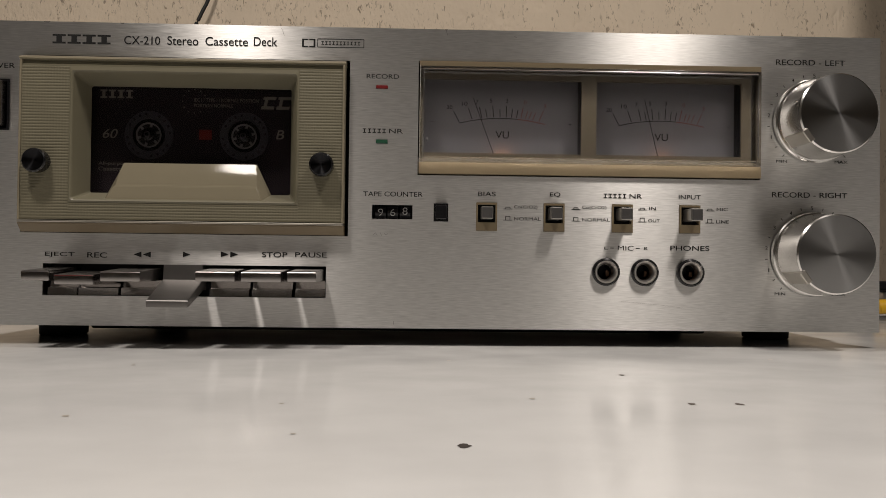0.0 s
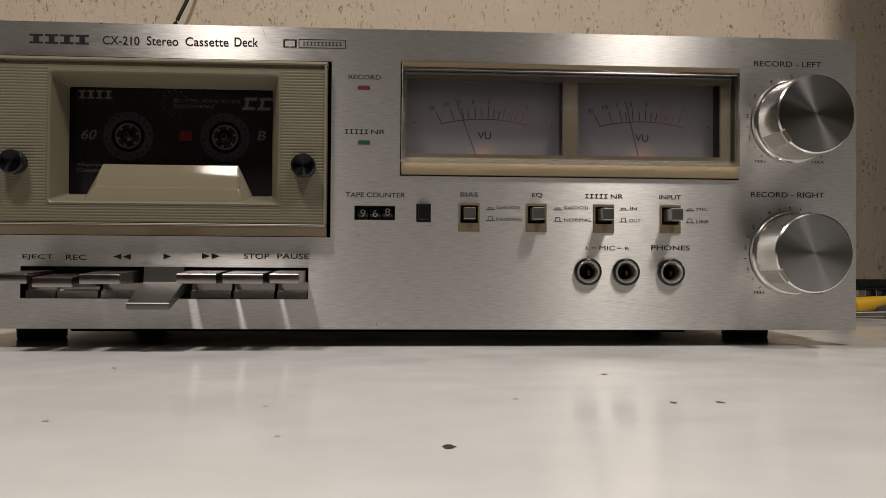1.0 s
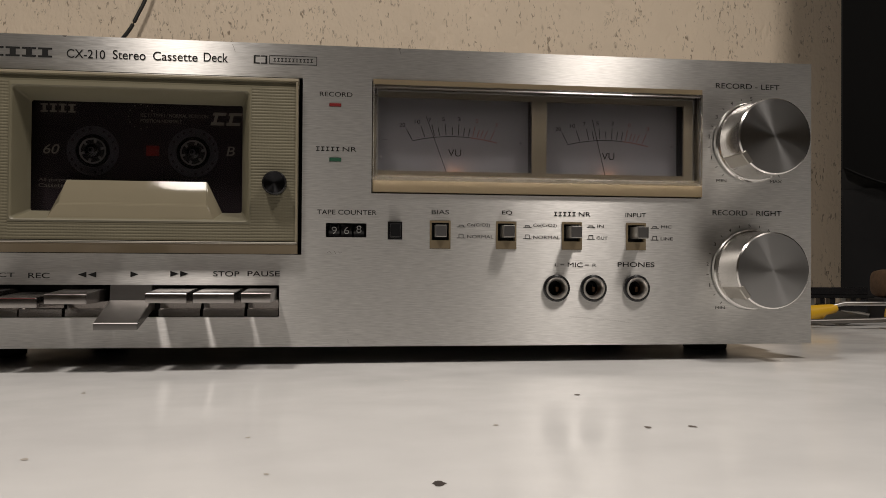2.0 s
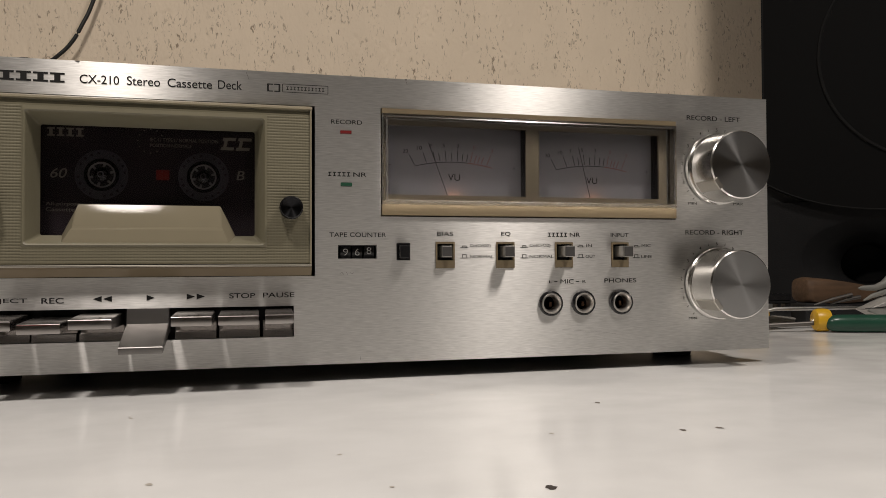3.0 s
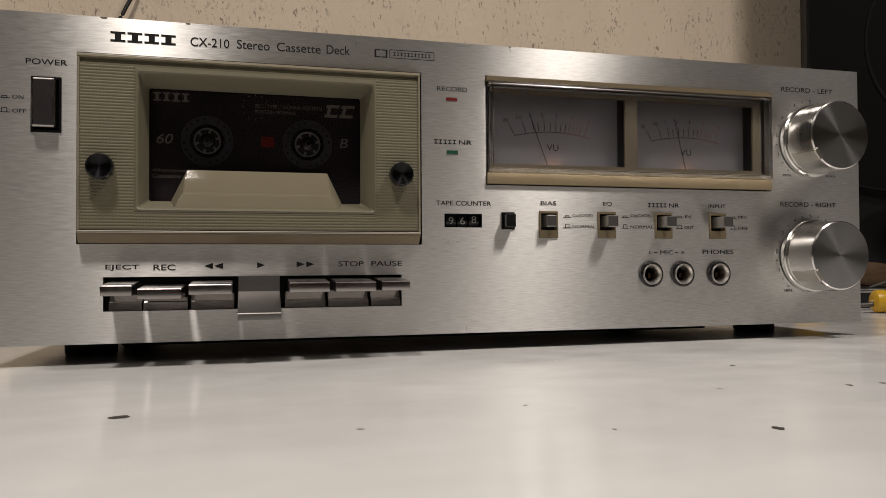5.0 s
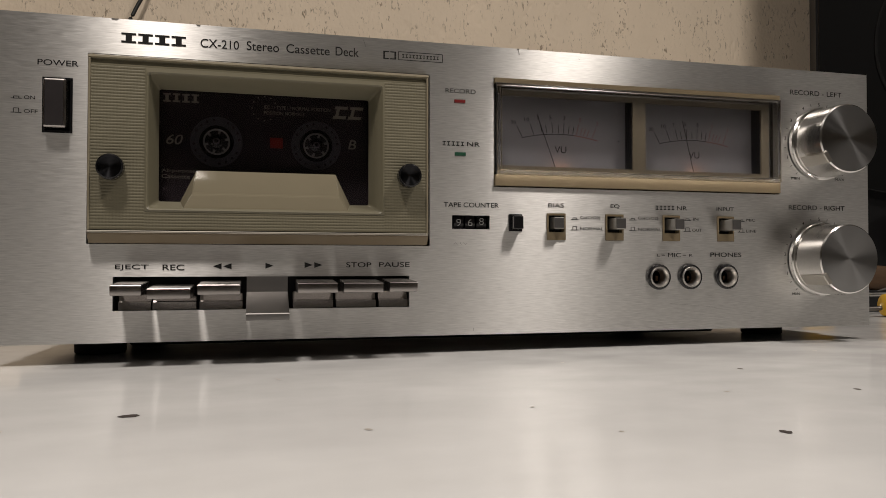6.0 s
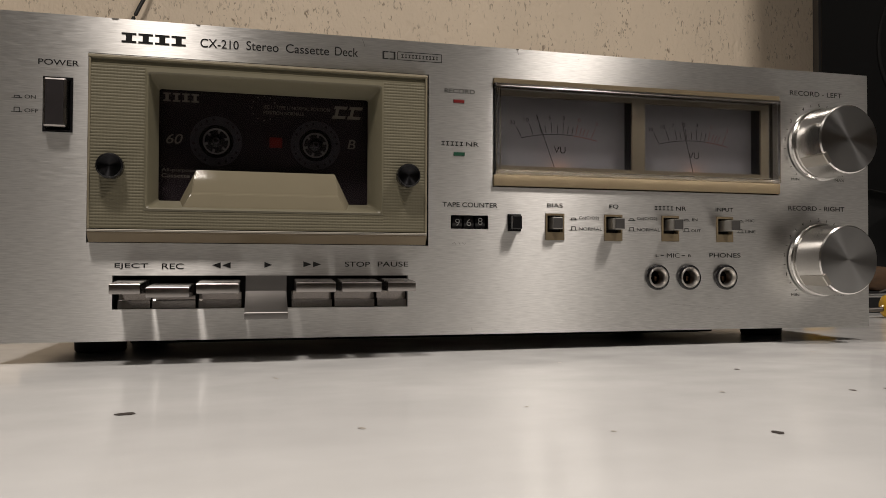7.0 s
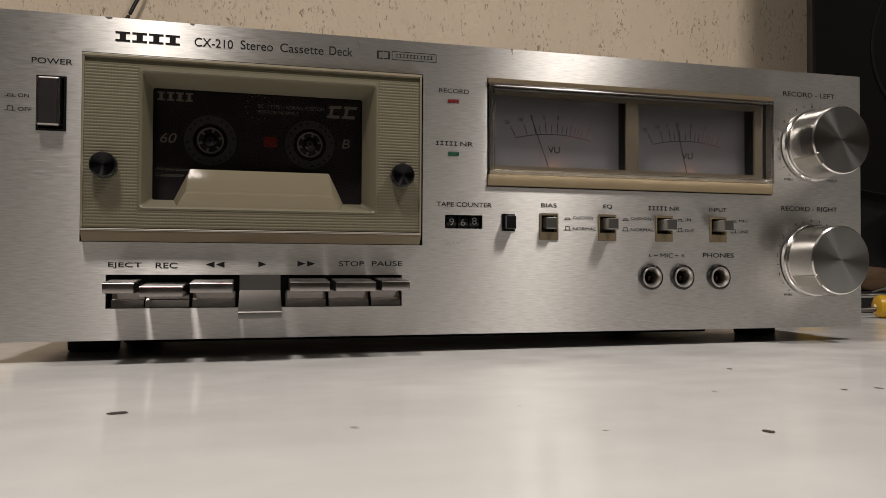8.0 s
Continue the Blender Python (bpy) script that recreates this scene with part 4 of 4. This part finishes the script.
# ---- cassette ----
def cassette():
    tape = thing("cassette", (0.1026, 0.020, 0.060), "smoky black audio cassette with white print inside the deck", "cassette")
    y = 0.0148
    shell = part("shell", boxed(52.4 * mm, 152.8 * mm, y, y + 0.009, 59.5 * mm, 123.0 * mm, bevel=0.8 * mm), SHELL, tape, "smoky black plastic shell")
    for cx in (81.3 * mm, 124.3 * mm):
        cz = 91.6 * mm
        part("reel", lathe(bmesh.new(), cx, cz, [(11.0 * mm, y - 0.0001), (10.9 * mm, y - 0.0003), (7.4 * mm, y - 0.0003), (7.3 * mm, y - 0.0001)], 64), REEL, tape, "grey translucent reel ring", 30)
        dots = bmesh.new()
        for k in range(20):
            if k % 5 == 4:
                continue
            a = radians(18 * k + 7)
            x, z = cx + 9.6 * mm * math.cos(a), cz + 9.6 * mm * math.sin(a)
            sheet(dots, [(x + 0.6 * mm * math.cos(q), z + 0.6 * mm * math.sin(q)) for q in (math.pi / 4 * j for j in range(8))], y - 0.0004)
        part("reel_holes", dots, SHELL, tape, "ring of dark round holes")
        part("tape_pack", lathe(bmesh.new(), cx, cz, [(7.2 * mm, y - 0.0002), (5.7 * mm, y - 0.0002)], 48), BLACK, tape)
        hub = part("hub", lathe(bmesh.new(), cx, cz, [(5.7 * mm, y - 0.0001), (5.7 * mm, y - 0.0007), (5.1 * mm, y - 0.0007), (5.0 * mm, y - 0.0001)], 48), HUB, tape, "grey toothed hub ring", 30)
        part("hub_hole", lathe(bmesh.new(), cx, cz, [(5.0 * mm, y - 0.00025), (0.0, y - 0.00025)], 32), MATT_BLACK, tape)
        for k in range(6):
            a = radians(60 * k + 15)
            bm = boxed(3.6 * mm, 5.05 * mm, y - 0.0007, y - 0.0002, -0.5 * mm, 0.5 * mm)
            bmesh.ops.rotate(bm, verts=bm.verts[:], cent=(0, 0, 0), matrix=Matrix.Rotation(-a, 3, "Y"))
            bmesh.ops.translate(bm, verts=bm.verts[:], vec=(cx, 0, cz))
            part("tooth", bm, HUB, hub)
        part("spindle", lathe(bmesh.new(), cx, cz, [(3.0 * mm, y - 0.0003), (2.8 * mm, y - 0.0016), (1.2 * mm, y - 0.0024), (0.0, y - 0.0026)], 32), BLACK, hub, "dark drive spindle", 30)
        part("spindle_cap", lathe(bmesh.new(), cx, cz, [(1.4 * mm, y - 0.0023), (1.3 * mm, y - 0.0029), (0.8 * mm, y - 0.0030)], 24), REEL, hub)
    part("felt", boxed(104.0 * mm, 109.6 * mm, y - 0.0004, y, 89.8 * mm, 94.4 * mm, bevel=0.1 * mm), FELT, tape, "red square seen in the middle")
    iy = y - 0.0001
    beams("maker_mark", 58.8 * mm, 74.2 * mm, 4, 108.2 * mm, 112.0 * mm, iy, WHITE_INK, tape, 0.2, 0.45)
    bm = bmesh.new()
    for a, b in ((131.6, 137.4), (138.4, 144.4)):
        sheet(bm, [(a * mm, 104.2 * mm), (b * mm, 104.2 * mm), ((b + 0.4) * mm, 105.6 * mm), ((a + 0.4) * mm, 105.6 * mm)], iy)
        sheet(bm, [((a + 1.0) * mm, 108.6 * mm), ((b + 1.0) * mm, 108.6 * mm), ((b + 1.4) * mm, 110.0 * mm), ((a + 1.4) * mm, 110.0 * mm)], iy)
        sheet(bm, [((a + 1.2) * mm, 105.6 * mm), ((a + 2.7) * mm, 105.6 * mm), ((a + 3.4) * mm, 108.6 * mm), ((a + 1.9) * mm, 108.6 * mm)], iy)
    part("type_mark", bm, WHITE_INK, tape)
    for words, x0, x1, z0, z1, slant in (("60", 60.5, 67.3, 89.9, 94.2, 0.25), ("B", 138.7, 142.4, 90.6, 94.8, 0.2), ("IEC I / TYPE I / NORMAL POSITION", 101.4, 130.6, 107.2, 108.8, 0),
                                         ("POSITION NORMALE", 101.4, 119.1, 104.7, 106.2, 0), ("All-purpose", 58.8, 72.6, 77.4, 79.3, 0), ("Cassette", 58.8, 70.4, 75.2, 76.9, 0)):
        lettering("lettering", words, x0 * mm, x1 * mm, z0 * mm, z1 * mm, iy, WHITE_INK, tape, slant)
    for k in range(1, 12):
        a = radians(30 * k)
        if k in (11,):
            continue
        x, z = 101.6 * mm + 5.4 * mm * math.cos(a), 107.3 * mm + 5.4 * mm * math.sin(a)
        part("print_dot", sheet(bmesh.new(), [(x + 0.32 * mm * math.cos(q), z + 0.32 * mm * math.sin(q)) for q in (math.pi / 4 * j for j in range(8))], iy), WHITE_INK, tape)


cassette()


# ---- behind the deck ----
def speaker():
    turn = Matrix.Translation((0.6076, 0.2628, 0.0)) @ Matrix.Rotation(radians(-38), 4, "Z")
    box_ob = thing("loudspeaker", (0.6076, 0.2628, 0.0), "large black loudspeaker with a bass port standing against the wall", "loudspeaker")

    def put(name, bm, mat, words="", smooth=None):
        bmesh.ops.transform(bm, matrix=turn, verts=bm.verts[:])
        return part(name, bm, mat, box_ob, words, smooth)
    shell = plate(bmesh.new(), 0.0, 0.26, 0.0005, 0.46, 0.004, 0.062, [(0.040, 0.170, 0.014, 0.098)])
    box(shell, 0.0, 0.26, 0.0622, 0.115, 0.0005, 0.46)
    put("cabinet", shell, SPEAKER_BOX, "black vinyl cabinet")
    # lower baffle with a flared port
    bm = bmesh.new()
    pcx, pcz = 0.089, 0.057
    n = 48
    loops = []
    outer = []
    for k in range(n):
        a = 2 * math.pi * k / n
        c, s = math.cos(a), math.sin(a)
        q = min(0.087 / max(abs(c), 1e-6), 0.052 / max(abs(s), 1e-6))
        outer.append((pcx + q * c, 0.0, pcz + q * s))
    for rx, rz, y, dz in ((0.058, 0.037, 0.0, 0.0), (0.056, 0.035, 0.0012, 0.0), (0.040, 0.027, 0.008, -0.002), (0.024, 0.020, 0.022, -0.005), (0.021, 0.018, 0.060, -0.005)):
        loops.append([(pcx + rx * math.cos(2 * math.pi * k / n), y, pcz + dz + rz * math.sin(2 * math.pi * k / n)) for k in range(n)])
    rings = [[bm.verts.new(p) for p in loop] for loop in [outer] + loops]
    for a, b in zip(rings, rings[1:]):
        for k in range(n):
            bm.faces.new((a[k], a[(k + 1) % n], b[(k + 1) % n], b[k]))
    bm.faces.new(rings[-1])
    bmesh.ops.recalc_face_normals(bm, faces=bm.faces[:])
    put("baffle", bm, BAFFLE, "dark grey baffle with a flared port", 50)
    # raised upper front with a rounded lower edge
    bm = bmesh.new()
    pts = [(0.002, 0.455)]
    for k in range(25):
        u = k / 24
        pts.append((0.002 + 0.256 * u, 0.100 + 0.026 * abs(2 * u - 1) ** 3.0))
    pts.append((0.258, 0.455))
    front = [bm.verts.new((x, -0.010, z)) for x, z in pts]
    back = [bm.verts.new((x, 0.0035, z)) for x, z in pts]
    bm.faces.new(front), bm.faces.new(back[::-1])
    for k in range(len(pts)):
        q = (k + 1) % len(pts)
        bm.faces.new((front[k], front[q], back[q], back[k]))
    bmesh.ops.recalc_face_normals(bm, faces=bm.faces[:])
    put("upper_front", bm, GRILLE, "black upper front")
    bm = bmesh.new()
    tube(bm, [(0.004 + 0.252 * k / 24, -0.0098, 0.0995 + 0.026 * abs(2 * k / 24 - 1) ** 3.0) for k in range(25)], 0.0007, 6)
    put("front_edge", bm, RIM)
    bm = bmesh.new()
    lathe(bm, 0.146, 0.238, [(0.100, -0.0101), (0.0995, -0.0118), (0.0985, -0.0122), (0.097, -0.0102)], 96)
    put("woofer_ring", bm, RIM, "", 30)
    return box_ob


settle(speaker())


def screwdriver():
    s = thing("screwdriver", (0.60, 0.13, 0.0), "green-handled screwdriver with a yellow collar lying on the table", "screwdriver")
    a, way = Vector((0.5575, 0.141, 0.0088)), Vector((0.945, -0.33, 0)).normalized()
    at = lambda d, z=0.0: tuple(a + way * d + Vector((0, 0, z)))
    bm = bmesh.new()
    tube(bm, [at(0.0), at(0.0012), at(0.004), at(0.0085), at(0.0110), at(0.0118)], [0.0062, 0.0080, 0.0087, 0.0087, 0.0082, 0.0060], 24)
    part("collar", bm, YELLOW, s, "yellow plastic collar", 40)
    bm = bmesh.new()
    grip = lambda d: (at(d)[0], at(d)[1] - 0.0062, 0.0068)
    tube(bm, [grip(d) for d in (0.0040, 0.0045, 0.0060, 0.0085, 0.0125, 0.020, 0.050, 0.080, 0.096, 0.100)], [0.0012, 0.0028, 0.0046, 0.0058, 0.0064, 0.0066, 0.0067, 0.0067, 0.0060, 0.004], 20)
    part("handle", bm, GREEN, s, "scuffed green plastic handle", 40)
    bm = bmesh.new()
    tube(bm, [at(-0.080, -0.0066), at(-0.070, -0.0062), at(-0.004, -0.0028), at(0.002, -0.002)], [0.0014, 0.0017, 0.0018, 0.0018], 10)
    part("shaft", bm, DARK_STEEL, s, "steel shaft", 40)
    bm = boxed(0.470, 0.4795, 0.1600, 0.1625, 0.0003, 0.0042, bevel=0.0004)
    part("tip", bm, DARK_STEEL, s)
    return s


settle(screwdriver())


def small_screwdriver():
    s = thing("small_screwdriver", (0.56, 0.165, 0.0), "thin bright steel screwdriver with a yellow handle on the table", "screwdriver")
    bm = bmesh.new()
    tube(bm, [(0.538, 0.1712, 0.0140), (0.546, 0.1695, 0.0160), (0.606, 0.159, 0.0166), (0.618, 0.157, 0.0166)], [0.0012, 0.0016, 0.0016, 0.0010], 12)
    part("shaft", bm, STEEL, s, "thin bright steel shaft", 40)
    bm = bmesh.new()
    tube(bm, [(0.518, 0.1765, 0.0075), (0.520, 0.176, 0.0080), (0.531, 0.174, 0.0100), (0.541, 0.171, 0.0130)], [0.004, 0.0062, 0.0050, 0.0026], 16)
    part("handle", bm, YELLOW, s, "yellow plastic handle", 40)
    return s


settle(small_screwdriver())


def pliers():
    p = thing("pliers", (0.64, 0.15, 0.0), "steel cutting pliers with grey rubber grips lying on the table", "pliers")
    bm = bmesh.new()
    outline = [(0.604, 0.0158), (0.612, 0.0185), (0.626, 0.0240), (0.634, 0.0262), (0.650, 0.0262), (0.660, 0.0235), (0.660, 0.0090), (0.634, 0.0085), (0.616, 0.0105)]
    front = [bm.verts.new((x, 0.1395 - 0.15 * (x - 0.604), z)) for x, z in outline]
    back = [bm.verts.new((x, 0.1510, z)) for x, z in outline]
    bm.faces.new(front), bm.faces.new(back[::-1])
    for k in range(len(outline)):
        q = (k + 1) % len(outline)
        bm.faces.new((front[k], front[q], back[q], back[k]))
    bmesh.ops.recalc_face_normals(bm, faces=bm.faces[:])
    bmesh.ops.bevel(bm, geom=bm.edges[:], offset=0.0006, segments=2, affect="EDGES")
    part("jaw", bm, JAW, p, "worn steel jaws", 30)
    bm = lathe(bmesh.new(), 0.6465, 0.0170, [(0.0, 0.1268), (0.0070, 0.1270), (0.0084, 0.1280), (0.0086, 0.1300), (0.0086, 0.145)], 40)
    part("pivot", bm, JAW, p, "round worn steel pivot", 30)
    bm = bmesh.new()
    tube(bm, [(0.604, 0.1400, 0.0165), (0.618, 0.1370, 0.0176), (0.634, 0.1340, 0.0192)], [0.0002, 0.0006, 0.0003], 8)
    part("cutting_edge", bm, MATT_BLACK, p)
    for pts, radii in (([(0.6075, 0.1500, 0.0320), (0.6110, 0.1500, 0.0322), (0.6230, 0.1495, 0.0322), (0.6310, 0.1490, 0.0350), (0.6400, 0.1480, 0.0430), (0.6480, 0.1470, 0.0530), (0.6600, 0.1455, 0.0680), (0.672, 0.144, 0.083), (0.70, 0.142, 0.11)],
                        [0.0006, 0.0018, 0.0026, 0.0032, 0.0036, 0.0038, 0.0038, 0.0036, 0.003]),
                       ([(0.6120, 0.1500, 0.0222), (0.6200, 0.1495, 0.0258), (0.6320, 0.1490, 0.0292), (0.6480, 0.1480, 0.0300), (0.6700, 0.146, 0.0290), (0.720, 0.142, 0.024)],
                        [0.0006, 0.0018, 0.0026, 0.0030, 0.0032, 0.003])):
        bm = bmesh.new()
        tube(bm, pts, radii, 12)
        part("grip", bm, GREY_GRIP, p, "grey rubber grip", 40)
    bm = bmesh.new()
    tube(bm, [(0.6405, 0.1478, 0.0335), (0.6425, 0.1474, 0.0420)], 0.0007, 8)
    part("return_spring", bm, STEEL, p)
    return p


settle(pliers())


def tweezers():
    n = thing("small_tweezers", (0.61, 0.165, 0.0), "small dark steel tweezers lying among the tools", "tweezers")
    bm = bmesh.new()
    tube(bm, [(0.585, 0.172, 0.0185), (0.600, 0.169, 0.0230), (0.616, 0.166, 0.0265)], [0.0005, 0.0012, 0.0016], 8)
    part("arm", bm, DARK_STEEL, n)
    bm = bmesh.new()
    tube(bm, [(0.600, 0.171, 0.0190), (0.612, 0.168, 0.0225), (0.624, 0.166, 0.0245)], [0.0005, 0.0014, 0.0016], 8)
    part("arm", bm, DARK_STEEL, n)
    return n


settle(tweezers())


def wooden_handle():
    h = thing("tool_handle", (0.635, 0.205, 0.0), "worn brown wooden tool handle lying on the table", "tool")
    bm = bmesh.new()
    axis = [(0.6005, 0.2075), (0.6015, 0.2075), (0.6060, 0.207), (0.6225, 0.2055), (0.6400, 0.204), (0.6560, 0.202), (0.669, 0.2005)]
    half = [0.0085, 0.0108, 0.0122, 0.0120, 0.0105, 0.0085, 0.0055]
    mid = [0.0295, 0.0293, 0.0290, 0.0278, 0.0268, 0.0262, 0.0260]
    rings = []
    for (x, y), r, z in zip(axis, half, mid):
        ring = []
        for k in range(24):
            a = 2 * math.pi * k / 24
            c, q = math.cos(a), math.sin(a)
            e = 1.0 / (abs(c) ** 3.2 + abs(q) ** 3.2) ** (1 / 3.2)
            ring.append(bm.verts.new((x, y + r * e * c, z + 0.92 * r * e * q)))
        rings.append(ring)
    for a, b in zip(rings, rings[1:]):
        for k in range(24):
            bm.faces.new((a[k], a[(k + 1) % 24], b[(k + 1) % 24], b[k]))
    bm.faces.new(rings[0][::-1]), bm.faces.new(rings[-1])
    bmesh.ops.recalc_face_normals(bm, faces=bm.faces[:])
    part("grip", bm, WOOD, h, "worn brown wood", 45)
    part("rest", boxed(0.598, 0.676, 0.197, 0.216, 0.0003, 0.0184, bevel=0.001), MATT_BLACK, h, "dark block under the handle")
    return h


settle(wooden_handle())


def connector_strip():
    c = thing("connector_strip", (0.56, 0.212, 0.0), "small black plastic connector strip on the table", "connector")
    part("body", boxed(0.530, 0.590, 0.205, 0.216, 0.0205, 0.0265, bevel=0.0006), BLACK, c)
    part("ledge", boxed(0.530, 0.5945, 0.2035, 0.216, 0.0185, 0.0204, bevel=0.0004), RIM, c)
    for k in range(7):
        part("pin", boxed(0.533 + 0.0085 * k, 0.537 + 0.0085 * k, 0.2040, 0.210, 0.0130, 0.0184, bevel=0.0003), STEEL if k % 3 == 1 else BLACK, c)
    part("base", boxed(0.525, 0.5915, 0.2065, 0.222, 0.0003, 0.0129, bevel=0.0008), MATT_BLACK, c)
    return c


settle(connector_strip())


def flat_blade():
    b = thing("flat_blade", (0.547, 0.168, 0.0), "flat steel knife blade leaning on the tools", "blade")
    bm = bmesh.new()
    pts = [(0.526, 0.0035), (0.533, 0.0085), (0.545, 0.0110), (0.561, 0.0100), (0.5660, 0.0085), (0.562, 0.0040), (0.540, 0.0008)]
    front = [bm.verts.new((x, 0.1650 + 0.6 * z, z)) for x, z in pts]
    back = [bm.verts.new((x, 0.1662 + 0.6 * z, z)) for x, z in pts]
    bm.faces.new(front), bm.faces.new(back[::-1])
    for k in range(len(pts)):
        q = (k + 1) % len(pts)
        bm.faces.new((front[k], front[q], back[q], back[k]))
    bmesh.ops.recalc_face_normals(bm, faces=bm.faces[:])
    part("blade", bm, CHROME, b, "polished steel blade")
    return b


settle(flat_blade())


def cable():
    bm = bmesh.new()
    pts = [(-0.085, 0.30, 0.190), (-0.056, 0.36, 0.2275), (-0.039, 0.385, 0.2325), (-0.026, 0.388, 0.2430), (-0.016, 0.389, 0.2560), (-0.009, 0.390, 0.2710), (-0.002, 0.391, 0.288), (0.010, 0.392, 0.330), (0.020, 0.392, 0.400), (0.030, 0.392, 0.6), (0.03, 0.392, 1.0)]
    fine = []
    for i in range(len(pts) - 1):
        p = [Vector(pts[max(0, min(len(pts) - 1, i + k))]) for k in (-1, 0, 1, 2)]
        for q in range(6):
            u = q / 6
            fine.append(tuple(0.5 * (2 * p[1] + (p[2] - p[0]) * u + (2 * p[0] - 5 * p[1] + 4 * p[2] - p[3]) * u * u + (3 * p[1] - p[0] - 3 * p[2] + p[3]) * u ** 3)))
    tube(bm, fine, 0.0017, 10)
    tagged(mesh_object("cable", bm, CABLE, 50), "thin black cable hanging down the plaster wall", "cable")


cable()
